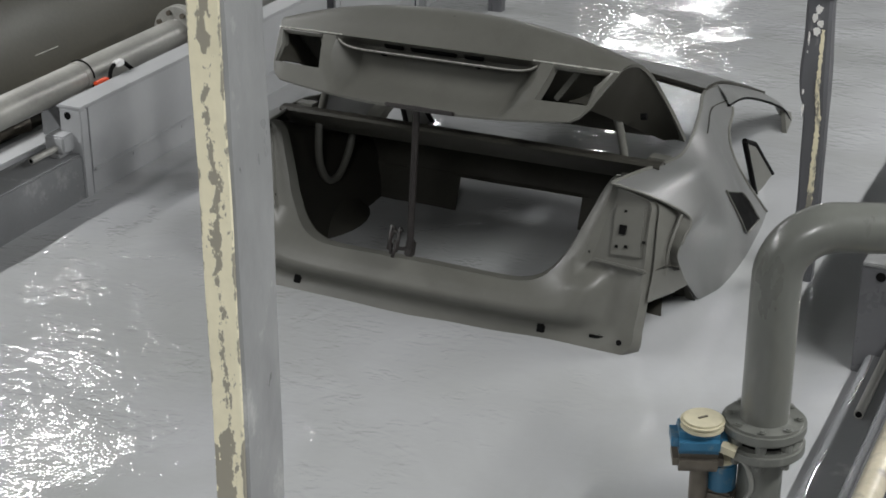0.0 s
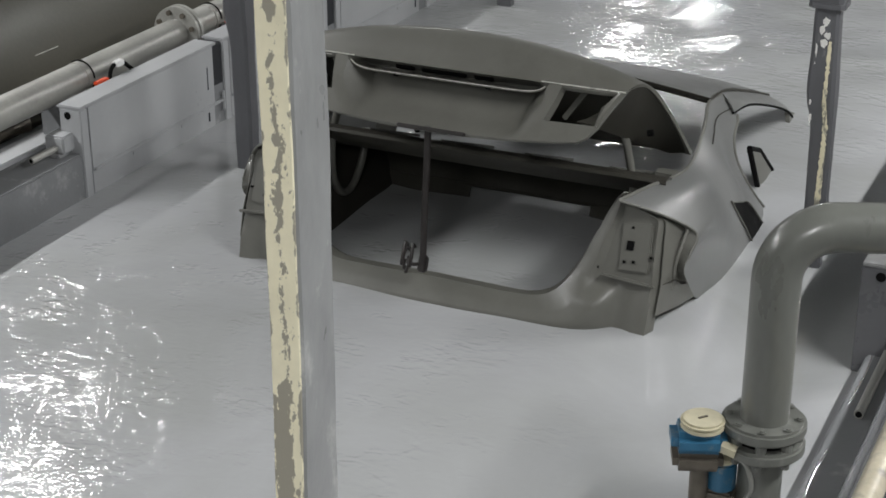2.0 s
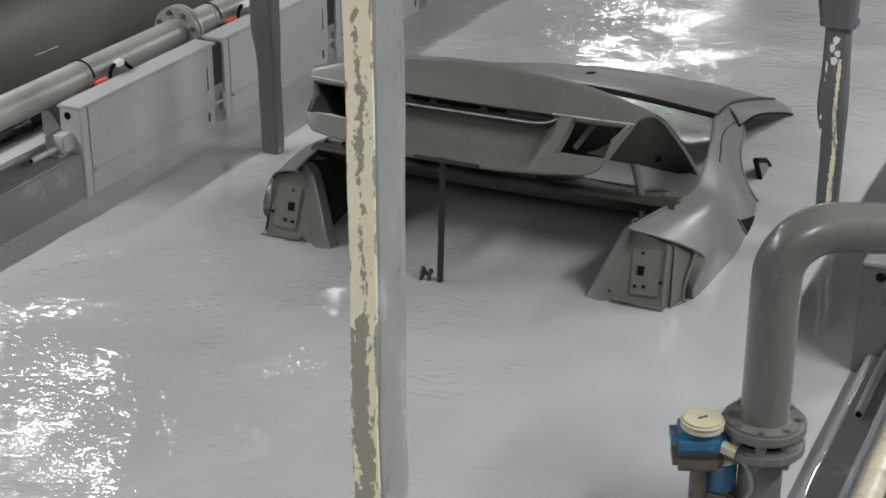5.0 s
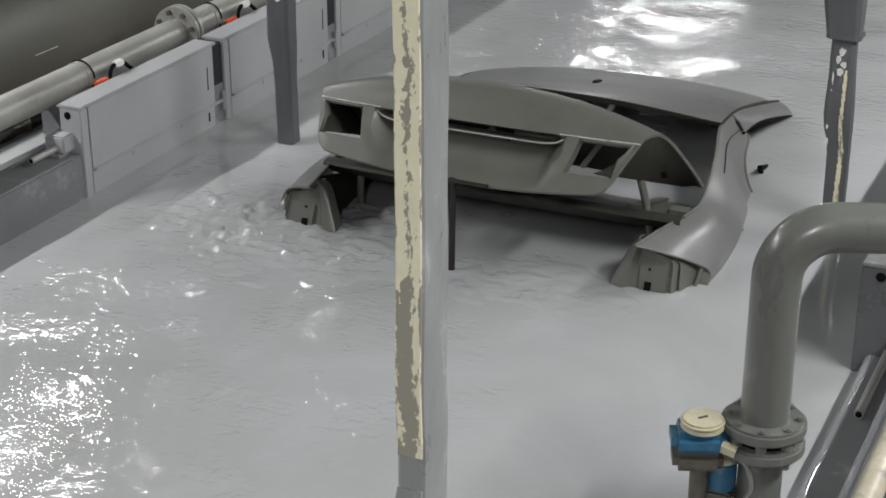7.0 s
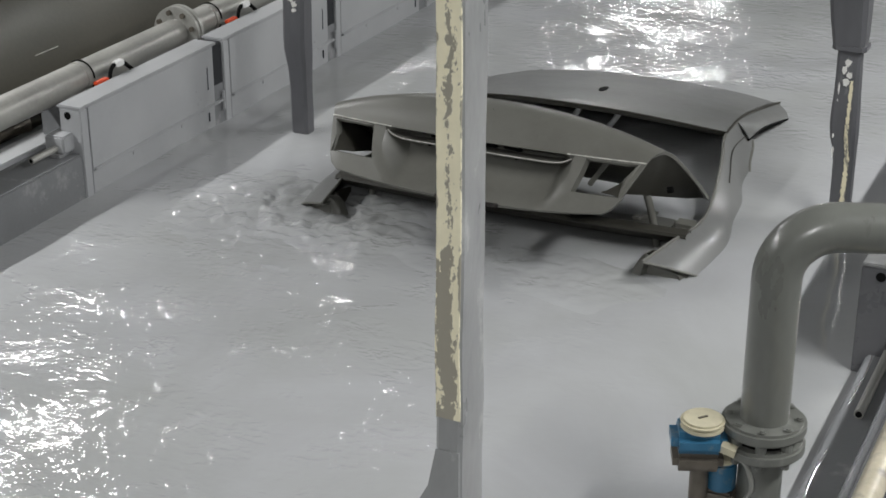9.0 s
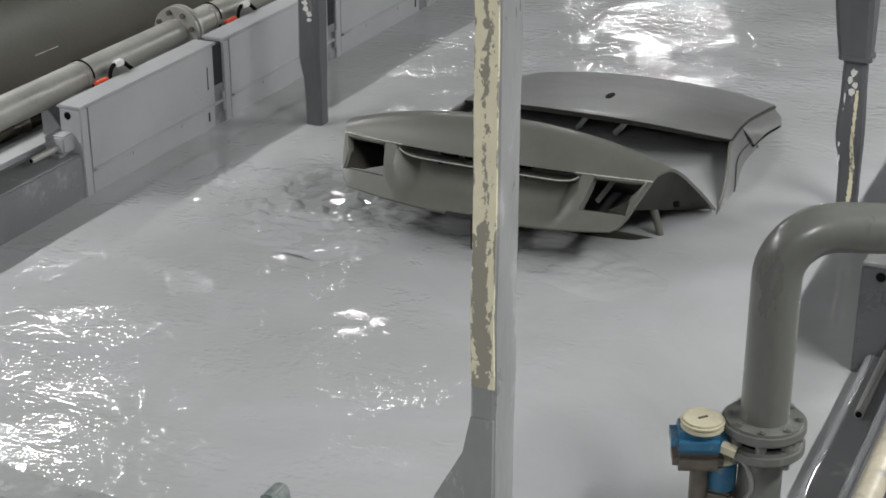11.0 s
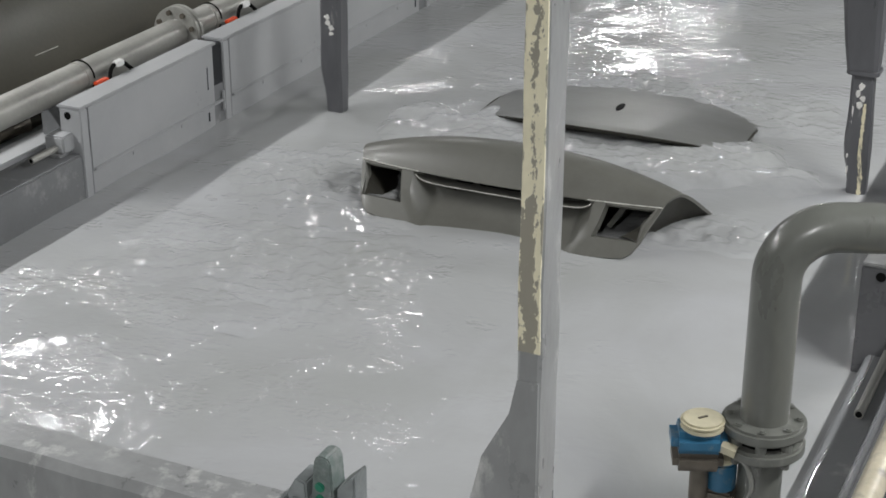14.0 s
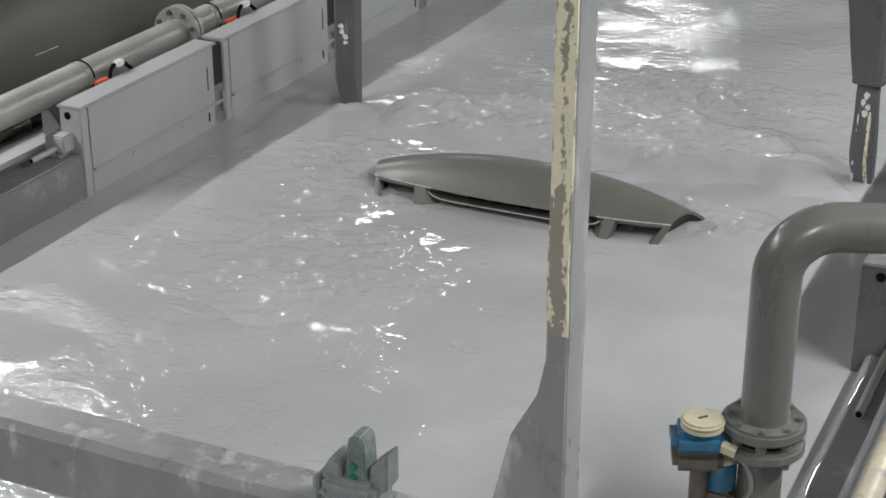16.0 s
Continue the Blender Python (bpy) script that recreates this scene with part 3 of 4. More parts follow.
QUARTER = [
    [(.66, .073, .836), (.775, .15, .815), (.88, .29, .767), (.883, .265, .70), (.875, .245, .641), (.872, .31, .60), (.872, .407, .551), (.872, .52, .515), (.87, .623, .482)],
    [(.70, .27, .895), (.80, .31, .875), (.886, .39, .80), (.889, .38, .73), (.886, .39, .67), (.882, .45, .61), (.882, .53, .56), (.882, .61, .52), (.882, .69, .477)],
    [(.745, .48, .955), (.825, .50, .92), (.878, .53, .84), (.893, .54, .76), (.895, .56, .69), (.895, .59, .63), (.897, .64, .57), (.899, .70, .52), (.90, .77, .473)],
    [(.722, .714, 1.02), (.80, .74, .96), (.867, .77, .87), (.894, .79, .78), (.902, .80, .70), (.91, .81, .63), (.917, .82, .57), (.92, .83, .52), (.918, .85, .478)],
    [(.685, .93, 1.14), (.742, .95, 1.06), (.80, .96, .98), (.856, .98, .89), (.896, 1.02, .79), (.912, 1.05, .70), (.922, 1.03, .645), (.928, 1.0, .59), (.926, .94, .545)],
    [(.622, 1.18, 1.243), (.678, 1.20, 1.15), (.742, 1.12, 1.045), (.80, 1.09, .965), (.862, 1.12, .88), (.897, 1.30, .79), (.914, 1.33, .68), (.924, 1.28, .60), (.924, 1.18, .565)],
    [(.620, 1.37, 1.292), (.672, 1.47, 1.212), (.708, 1.325, 1.118), (.765, 1.21, 1.025), (.83, 1.225, .93), (.875, 1.46, .83), (.893, 1.66, .765), (.90, 1.60, .60), (.90, 1.45, .47)],
]


def quarter_at(rows, y, z):
    """The point of the quarter panel nearest to (y, z), and its outward normal."""
    best = min(((Vector(p) - Vector((p[0], y, z))).length, i, j) for i, r in enumerate(rows[:-1]) for j, p in enumerate(r[:-1]))
    i, j = best[1], best[2]
    p = rows[i][j]
    n = (rows[i + 1][j] - p).cross(rows[i][j + 1] - p).normalized()
    return p, n if n.x > 0 else -n


def car_body():
    car = thing("car_body", "bare grey primed sedan body shell sinking into the bath", "car body")
    qrows = section_rows(QUARTER, 46, 50)
    for sgn in (1, -1):
        rows = [[Vector((sgn * p.x, p.y, p.z)) for p in r] for r in qrows]
        q = part("quarter_panel", sheet(rows, thick=0.004), ECOAT_LIT, car, "grey primed quarter panel, lightened for the light on it")
        # rolled flange along the lamp opening and the boot gutter
        part("flange_edge", tube([rows[0][k] for k in range(0, 22, 3)], 0.005, 40, 6), ECOAT, q)
        part("flange_edge", tube([r[0] for r in rows[::4]], 0.007, 50, 8), ECOAT, q)
        part("flange_edge", tube([rows[-1][k] for k in range(6, 50, 2)], 0.007, 70, 8), ECOAT, q)
        part("pillar_seam", tube([r[4] + Vector((sgn * .002, 0, .003)) for r in rows[29:45:3]], 0.0025, 40, 6), ECOAT_SHADED, q, "crease along the rear pillar, its shade painted as a dark line")
        # inner door frame, set in from the skin
        inner = [[Vector((sgn * (p.x - d), p.y + e, p.z + e * 0.2)) for p in qrows[-1][6:40]] for d, e in ((0.004, 0.0), (0.03, 0.012), (0.05, 0.04), (0.08, 0.045))]
        part("door_frame", sheet(inner, thick=0.003), ECOAT, q)
        part("door_seal", tube([Vector((sgn * (p.x - 0.01), p.y + 0.012, p.z)) for p in qrows[-1][6:44:3]], 0.006, 50, 6), BLACK, q, "dark door seal line")
        # roof rail over the doors
        roof_edge = [(.620, 1.37, 1.292), (.612, 1.60, 1.314), (.606, 2.0, 1.335), (.602, 2.30, 1.344), (.606, 2.46, 1.325), (.63, 2.62, 1.262)]
        mid_edge = [(.652, 1.38, 1.26), (.660, 1.60, 1.293), (.664, 2.0, 1.314), (.664, 2.30, 1.318), (.664, 2.46, 1.296), (.672, 2.62, 1.235)]
        door_top = [(.672, 1.41, 1.222), (.69, 1.60, 1.272), (.70, 2.0, 1.292), (.70, 2.30, 1.290), (.70, 2.46, 1.262), (.705, 2.62, 1.20)]
        rr = [[(sgn * p[0], p[1], p[2]) for p in r] for r in (roof_edge, mid_edge, door_top)]
        part("roof_rail", sheet(section_rows([list(x) for x in rr], 10, 40), thick=0.004), ECOAT_LIT, car)
        part("rail_seal", tube([(sgn * (p[0] - .004), p[1], p[2] - .004) for p in door_top], 0.006, 40, 6), BLACK, car, "dark door seal line")
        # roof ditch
        part("roof_ditch", tube([(sgn * .622, 1.19, 1.249), (sgn * .618, 1.37, 1.297), (sgn * .610, 1.6, 1.319), (sgn * .604, 2.0, 1.339), (sgn * .602, 2.28, 1.348)], 0.006, 40, 6), ECOAT_SHADED, car, "roof ditch, its shade painted dark")
        # centre pillar
        pil = [[(sgn * x, y + d, z) for x, y, z in ((.69, 2.36, 1.29), (.74, 2.34, 1.12), (.81, 2.30, .95), (.87, 2.28, .78), (.89, 2.26, .5), (.88, 2.25, .3))] for d in (0, .05, .10, .15)]
        part("centre_pillar", sheet(section_rows(pil, 8, 24), thick=0.02), ECOAT, car)
        # front pillar
        part("front_pillar", tube([(sgn * .655, 2.55, 1.262), (sgn * .70, 2.95, 1.11), (sgn * .76, 3.45, .88)], 0.034, 20, 10), ECOAT, car)
        # sill, doors' lower side and front wing stay under the bath
        low = [[(sgn * .885, y, z), (sgn * .87, y, z - .12)] for y, z in ((1.42, .34), (2.0, .33), (2.8, .33), (3.4, .33))]
        part("sill", sheet([[Vector(p) for p in r] for r in low], thick=0.06), ECOAT, car)
        wing = [[(sgn * .70, y, .86 - .03 * (y - 3.4)), (sgn * .86, y, .78 - .03 * (y - 3.4)), (sgn * .90, y, .62), (sgn * .88, y, .45)] for y in (3.45, 3.8, 4.2, 4.5)]
        part("front_wing", sheet(section_rows([list(map(Vector, r)) for r in wing], 12, 12), thick=0.004), ECOAT, car)
        # fuel flap pocket and the window frame that hangs in the door opening, on the right side only
        if sgn == 1:
            f = [Vector(p) for p in ((0, .80, .874), (0, 1.06, .880), (0, 1.25, .790), (0, 1.04, .735))]
            grid = [[f[0].lerp(f[1], u).lerp(f[3].lerp(f[2], u), v) for u in [k / 9 for k in range(10)]] for v in [k / 9 for k in range(10)]]
            skin = []
            for row in grid:
                out = []
                for g in row:
                    p, n = quarter_at(qrows, g.y, g.z)
                    out.append(Vector((p.x + .006, g.y, g.z)))
                skin.append(out)
            # Flat black plate on the skin in place of the pocket's dark inside.
            part("fuel_pocket", sheet(skin, thick=0.002), BLACK, q, "fuel filler pocket, its dark inside a flat black plate")
            ring = skin[0] + [r[-1] for r in skin[1:]] + skin[-1][-2::-1] + [r[0] for r in skin[-2:0:-1]] + skin[0][:1]
            part("fuel_rim", tube(ring[::3] + ring[-1:], 0.0035, 80, 6), ECOAT, q)
        lf = [(sgn * .765, 1.38, 1.085), (sgn * .765, 1.56, 1.085), (sgn * .80, 1.94, .95), (sgn * .81, 1.90, .855), (sgn * .79, 1.66, .86)]
        plate = bmesh.new()
        plate.faces.new([plate.verts.new(p) for p in lf])
        thicken(plate, 0.006)
        br = part("door_jig", plate, ECOAT, car, "grey jig plate with a black frame in the door opening")
        for a, b in zip(lf, lf[1:] + lf[:1]):
            part("frame_bar", cyl(a, b, 0.012, 8), BLACK, br, "black frame bar")

    # roof skin
    def roof_z(x, y):
        zc = np.interp(y, [0.95, 1.2, 1.6, 2.0, 2.5, 3.0, 3.4], [1.308, 1.334, 1.370, 1.388, 1.386, 1.36, 1.32])
        return float(zc) - (0.042 + 0.03 * max(0, 1.45 - y) / .3) * (abs(x) / .62) ** 2.4
    rrows = []
    for k in range(34):
        v = k / 33
        row = []
        for j in range(41):
            u = j / 20 - 1
            y = (.96 + .225 * u * u) * (1 - v) + (2.18 - .04 * u * u) * v
            x = u * (.622 - .026 * v ** 0.7)
            z = roof_z(x, y)
            if v < 0.03:
                z -= 0.006
            row.append(Vector((x, y, z)))
        rrows.append(row)
    roof = part("roof", sheet(rrows, thick=0.004), ECOAT_LIT, car, "grey primed roof, lightened for the light on it")
    part("header_flange", sheet([[p + Vector((0, d, -e)) for p in rrows[0]] for d, e in ((0, 0), (.008, .010), (.022, .014), (.035, .022))], thick=0.003), ECOAT_SHADED, roof)
    part("windscreen_header", sheet([[q + Vector((0, d, -e)) for q in rrows[-1]] for d, e in ((0, .003), (.012, .014), (-.01, .03), (-.05, .034))], thick=0.003), ECOAT, roof)
    hole = cyl((0, 0, -.004), (0, 0, .0025), 1.0, 20)
    bmesh.ops.transform(hole, matrix=pose(0.0, 1.38, roof_z(0, 1.38), 4, 0, 8) @ Matrix.Diagonal((.017, .078, 0.9, 1)), verts=hole.verts)
    part("aerial_hole", hole, BLACK, roof, "dark oval aerial hole")
    for x in (0.0, .18):
        part("roof_bow", tube([(x, 1.10, 1.284), (x - .05, 1.2, 1.243), (x - .115, 1.32, 1.195)], .013, 12, 8), PANEL, roof, "pale roof stiffener")

    # rear panel: boot opening, lamp pans and bumper face
    inner = [(.655, .13, .868), (.625, .14, .845), (.60, .14, .80), (.575, .14, .74), (.55, .14, .68), (.535, .14, .64), (.51, .14, .59), (.47, .14, .53), (.42, .14, .49), (.34, .14, .470), (.16, .14, .470), (0, .14, .472)]
    outer = [(.66, .085, .832), (.735, .135, .812), (.795, .155, .79), (.805, .155, .72), (.812, .15, .65), (.818, .15, .57), (.815, .15, .48), (.812, .155, .38), (.80, .16, .285), (.68, .155, .245), (.35, .14, .232), (0, .13, .228)]
    a, b = spline(inner, 60), spline(outer, 60)

    def rear_point(k, v, s):
        p = a[k].lerp(b[k], v)
        low = min(max((.56 - p.z) / .08, 0), 1)
        bulge = np.interp(v, [0, .05, .22, .40, .48, .54, .60, .68, .8, .95, 1], [.05, 0, -.030, -.046, -.038, -.010, .016, .026, .008, .004, .05])
        pan = np.interp(v, [0, .06, .22, .3, .85, .92, 1], [.05, 0, -.004, .016, .016, .004, .05])
        return Vector((s * p.x, p.y + bulge * low + pan * (1 - low), p.z))
    vs = [0, .025, .05, .12, .22, .26, .3, .36, .42, .46, .5, .53, .56, .6, .64, .72, .8, .88, .92, .95, .98, 1]
    rows = [[rear_point(k, v, 1) for k in range(60)] + [rear_point(k, v, -1) for k in range(58, -1, -1)] for v in vs]
    rear = part("rear_panel", sheet(rows, thick=0.004), ECOAT, car)
    def rear_y(x, z):
        """How far back the rear panel lies at (x, z)."""
        return min((rear_point(k, v / 60, 1) for k in range(60) for v in range(2, 59)), key=lambda q: (q.x - x) ** 2 + (q.z - z) ** 2).y

    for s in (1, -1):
        # pressed ledge and ribs of the lamp pan
        part("pan_ledge", box(-.100, .085, -.014, .02, -.006, .006, .005, m=pose(s * .72, .148, .570, 0, s * 4, s * 4)), ECOAT, rear)
        part("pan_rib", box(-.008, .008, -.010, .02, -.04, .04, .004, m=pose(s * .50, .135, .40, 0, s * 8, 0)), ECOAT, rear)
        part("pan_plate", box(-.055, .055, -.004, .02, -.085, .085, .006, m=pose(s * .72, .155, .685, 0, s * -3, 0)), ECOAT, rear)
        for x, z, w, h in ((.703, .69, .012, .016), (.703, .752, .004, .004), (.69, .632, .005, .005), (.722, .636, .005, .005), (.60, .60, .004, .004), (.78, .66, .004, .004)):
            part("hole", box(-w, w, -.003, .006, -h, h, 0, m=pose(s * x, .149, z)), BLACK, rear, "small dark hole")
        part("slot", box(-.016, .016, -.003, .01, -.022, .022, .004, m=pose(s * .47, rear_y(.47, .318) + .001, .318)), BLACK, rear, "dark slot in the bumper face")
        part("slot", box(-.032, .032, -.003, .01, -.010, .010, .004, m=pose(s * .67, rear_y(.67, .322) + .001, .322)), BLACK, rear, "dark slot in the bumper face")
        part("hole", cyl((s * .75, rear_y(.75, .318) - .002, .318), (s * .75, rear_y(.75, .318) + .01, .318), .010, 10), BLACK, rear, "small dark hole")
        # pocket between the pan and the flank
        oc = [Vector((s * p.x, p.y + .03, p.z)) for p in b[6:34]]
        fl = [Vector((s * p.x, p.y, p.z)) for p in spline([tuple(x) for x in qrows[0][8:40]], 28)]
        md = [p.lerp(q, .5) + Vector((0, .05, 0)) for p, q in zip(oc, fl)]
        part("lamp_pocket", sheet([oc, md, fl], thick=0.003), ECOAT, rear)
        part("pocket_strip", tube([oc[4].lerp(fl[4], .75) + Vector((0, .0, 0)), oc[14].lerp(fl[14], .5) + Vector((0, .03, 0)), oc[22].lerp(fl[22], .35) + Vector((0, .03, 0))], .007, 20, 8), ECOAT, rear)
        cav = [[Vector((s * x, y, z)) for x, y, z in ((.815, .18, .57), (.85, .24, .60), (.872, .30, .595))], [Vector((s * x, y, z)) for x, y, z in ((.80, .45, .56), (.83, .47, .58), (.868, .48, .53))], [Vector((s * x, y, z)) for x, y, z in ((.78, .7, .45), (.82, .7, .45), (.862, .7, .45))]]
        part("bumper_bracket_well", sheet(cav, thick=0.003), ECOAT_SHADED, rear)

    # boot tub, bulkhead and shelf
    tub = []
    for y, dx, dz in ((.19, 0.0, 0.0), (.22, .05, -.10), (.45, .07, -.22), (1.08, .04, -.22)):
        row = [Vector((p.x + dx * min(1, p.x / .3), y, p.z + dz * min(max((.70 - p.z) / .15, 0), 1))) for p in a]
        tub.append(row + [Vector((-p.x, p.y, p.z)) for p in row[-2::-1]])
    part("boot_tub", sheet(tub, thick=0.004), ECOAT_SHADED, car)
    part("bulkhead", sheet([[Vector((x, y - .02 * math.sin(x * 9) ** 2, z)) for x in np.linspace(-.72, .72, 37)] for y, z in ((1.02, .762), (1.03, .775), (1.03, .85), (1.03, .925))], thick=0.004), ECOAT_SHADED, car)
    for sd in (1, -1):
        part("bulkhead_side", sheet([[Vector((sd * x, 1.03 - .05 * (.5 - abs(x - .5)), z)) for x in np.linspace(.26, .76, 14)] for z in (.1, .3, .5, .65, .774)], thick=0.004), ECOAT_SHADED, car)
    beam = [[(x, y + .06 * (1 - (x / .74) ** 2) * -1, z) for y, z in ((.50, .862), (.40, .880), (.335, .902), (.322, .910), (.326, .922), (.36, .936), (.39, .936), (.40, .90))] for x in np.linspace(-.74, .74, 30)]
    part("shelf_beam", sheet([list(map(Vector, r)) for r in beam], thick=0.006), ECOAT_SHADED, car)
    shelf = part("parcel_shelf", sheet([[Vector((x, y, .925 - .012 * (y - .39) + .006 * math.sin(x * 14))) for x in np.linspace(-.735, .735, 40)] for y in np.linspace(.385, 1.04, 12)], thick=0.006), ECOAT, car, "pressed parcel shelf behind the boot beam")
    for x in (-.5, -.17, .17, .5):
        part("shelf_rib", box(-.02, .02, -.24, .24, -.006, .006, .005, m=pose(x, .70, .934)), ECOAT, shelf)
    part("boot_floor", sheet([[Vector((x, y, .40 + .012 * math.sin(x * 11) * math.sin(y * 9))) for x in np.linspace(-.73, .73, 40)] for y in np.linspace(.45, 1.0, 16)], thick=0.004), ECOAT_SHADED, car)
    part("seat_back_frame", sheet([[Vector((x, 1.10 + .35 * (z - .2), z)) for x in np.linspace(-.6, .6, 10)] for z in (.25, .4, .60)], thick=0.01), ECOAT_SHADED, car)
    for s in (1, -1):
        part("wheel_housing", sheet([[Vector((s * (.56 + .06 * math.sin(v * 3.14)), 1.10 - .40 * math.cos(u), .16 + .42 * math.sin(u))) if v > .02 else Vector((s * .80, 1.10 - .36 * math.cos(u), .16 + .38 * math.sin(u))) for u in np.linspace(0, math.pi, 18)] for v in (0, .3, .6, 1)], thick=0.004), ECOAT_SHADED, car)
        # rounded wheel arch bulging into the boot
        part("inner_wheel_arch", sheet([[Vector((s * (.80 - .32 * math.sin(u) * math.sin(v)), .80 - .34 * math.cos(v), .38 + .30 * math.cos(u) * math.sin(v))) for v in np.linspace(.02, math.pi - .02, 20)] for u in np.linspace(.15, 1.55, 14)], thick=0.004), ECOAT_SHADED, car, "rounded inner wheel arch")
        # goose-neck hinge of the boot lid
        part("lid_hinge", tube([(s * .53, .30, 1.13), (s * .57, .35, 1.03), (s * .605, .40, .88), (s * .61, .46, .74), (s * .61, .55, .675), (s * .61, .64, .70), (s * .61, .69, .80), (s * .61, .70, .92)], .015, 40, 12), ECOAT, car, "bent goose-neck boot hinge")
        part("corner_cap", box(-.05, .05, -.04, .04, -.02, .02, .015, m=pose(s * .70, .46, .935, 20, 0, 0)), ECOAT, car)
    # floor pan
    part("floor_pan", sheet([[Vector((x, y, .22 - .05 * math.cos(x * 8))) for x in np.linspace(-.84, .84, 20)] for y in (.98, 2, 3, 4.4)], thick=0.006), ECOAT_SHADED, car)

    # boot lid, held half open
    C = [(.85, 1.065), (.65, 1.165), (.42, 1.262), (.25, 1.318), (.14, 1.337), (.06, 1.323), (.015, 1.28), (-.015, 1.22), (-.035, 1.188), (-.035, 1.172), (-.045, 1.12), (-.065, 1.055), (-.085, 1.005), (-.10, .975), (-.095, .966)]
    E = [(.675, 1.033), (.53, 1.095), (.36, 1.163), (.24, 1.212), (.165, 1.235), (.11, 1.232), (.08, 1.222), (.062, 1.208), (.050, 1.192), (.035, 1.175), (-.005, 1.125), (-.045, 1.065), (-.072, 1.028), (-.085, 1.008), (-.083, 1.003)]
    Wd = [.722, .716, .705, .69, .672, .66, .65, .640, .634, .628, .608, .586, .563, .535, .528]
    us = [0, .08, .16, .24, .32, .40, .46, .50, .53, .56, .60, .635, .67, .72, .78, .84, .90, .95, .975, 1]
    us = [-u for u in us[:0:-1]] + us
    raw = []
    for i in range(len(C)):
        row = []
        for u in us:
            k = abs(u) ** 2.2
            y, z = C[i][0] + (E[i][0] - C[i][0]) * k, C[i][1] + (E[i][1] - C[i][1]) * k
            rec = min(max((.60 - abs(u)) / .10, 0), 1) if i >= 9 else 0
            rec = rec * rec * (3 - 2 * rec)
            y += rec * [.105, .098, .072, .030, 0, 0][min(i - 9, 5)] if i >= 9 else 0
            lampish = 1.0 if .62 < abs(u) < .96 else 0.0
            z += lampish * {9: .012, 10: .008, 11: .004}.get(i, 0)
            dx = {.60: {10: -.012}, .635: {9: .028, 10: -.030, 11: .026}, .90: {9: -.006, 11: -.006}, .95: {9: -.016, 10: .006, 11: -.024}}.get(abs(u), {}).get(i, 0)
            row.append(Vector((u * Wd[i] + math.copysign(dx, u), y, z)))
        raw.append(row)
    # finer along the curve over the rear lip, plain between the lamp rows
    top = [[spline([raw[i][j] for i in range(9)], 33)[k] for j in range(len(us))] for k in range(33)]
    rows = top + raw[9:]
    lamp = lambda i, j: 32 <= i <= 34 and .64 < (abs(us[j]) + abs(us[j + 1])) / 2 < .945 and i >= 33 - 0
    lid = part("boot_lid", sheet(rows, skip=lamp, thick=0.012), ECOAT, car, "grey boot lid propped half open")
    # second lip over the plate recess, its edge highlight painted, climbing to the lamps
    lip = []
    for k in range(31):
        x = -.375 + .75 * k / 30
        lip.append(Vector((x, -.016 + .03 * (abs(x) / .628) ** 2.2, 1.150 + .030 * (abs(x) / .375) ** 12)))
    lp = part("plate_lip", sheet([[p + Vector((0, .075, .012)) for p in lip], [p + Vector((0, .03, .007)) for p in lip], lip], thick=0.006), ECOAT, lid)
    part("lip_edge", tube([p + Vector((0, -.001, 0)) for p in lip], .0020, 70, 6), BRIGHT_LINE, lp, "thin line painted bright for the edge's highlight")
    for s in (1, -1):
        jj = [j for j in range(len(us)) if .63 < us[j] * s < .955]
        ring = [rows[33][j] for j in jj] + [rows[34][jj[-1]], rows[35][jj[-1]]] + [rows[35][j] for j in jj[::-1]] + [rows[34][jj[0]]]
        inn = [p + Vector((-s * .0, .05, -.008)) for p in ring]
        cen = sum(ring, Vector()) / len(ring)
        inn = [cen + Vector((0, .035, -.006)) + (p - cen) * .93 for p in ring]
        part("lamp_frame", sheet([ring + ring[:1], [p.lerp(q, .5) + Vector((0, .012, 0)) for p, q in zip(ring, inn)] + [ring[0].lerp(inn[0], .5) + Vector((0, .012, 0))], inn + inn[:1]], thick=0.003), ECOAT, lid)
        part("lamp_rim", tube([rows[32][j] + Vector((0, -.003, .002)) for j in range(len(us)) if us[j] * s > .55], .0026, 40, 6), BRIGHT_LINE, lid, "thin line painted bright for the edge's highlight")
        part("lamp_web", box(-.010, .010, -.004, .004, -.060, .060, .003, m=pose(s * .45, .085, 1.13, 0, s * 32, 0)), ECOAT, lid)
        edge_top = [r[-1 if s == 1 else 0] for r in rows[:36]]
        low0, low1 = Vector((s * .64, .668, 1.020)), Vector((s * .50, -.02, 1.075))
        fin = []
        for k, p in enumerate(edge_top):
            q = low0.lerp(low1, k / 35)
            fin.append([p + Vector((-s * .004, 0, -.002)), p.lerp(q, .45) + Vector((s * .006, 0, .004)), q])
        part("lid_side", sheet(fin, thick=0.003), ECOAT_SHADED, lid, "inner side of the lid, shade painted into its colour")
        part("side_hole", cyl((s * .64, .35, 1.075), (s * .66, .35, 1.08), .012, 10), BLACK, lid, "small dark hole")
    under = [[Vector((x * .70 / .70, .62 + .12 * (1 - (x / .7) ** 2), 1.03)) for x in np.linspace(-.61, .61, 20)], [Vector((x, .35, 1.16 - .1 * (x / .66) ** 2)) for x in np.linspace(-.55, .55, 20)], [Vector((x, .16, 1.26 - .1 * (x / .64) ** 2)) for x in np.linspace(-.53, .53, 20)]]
    part("inner_panel", sheet(under, thick=0.004), ECOAT_SHADED, lid)
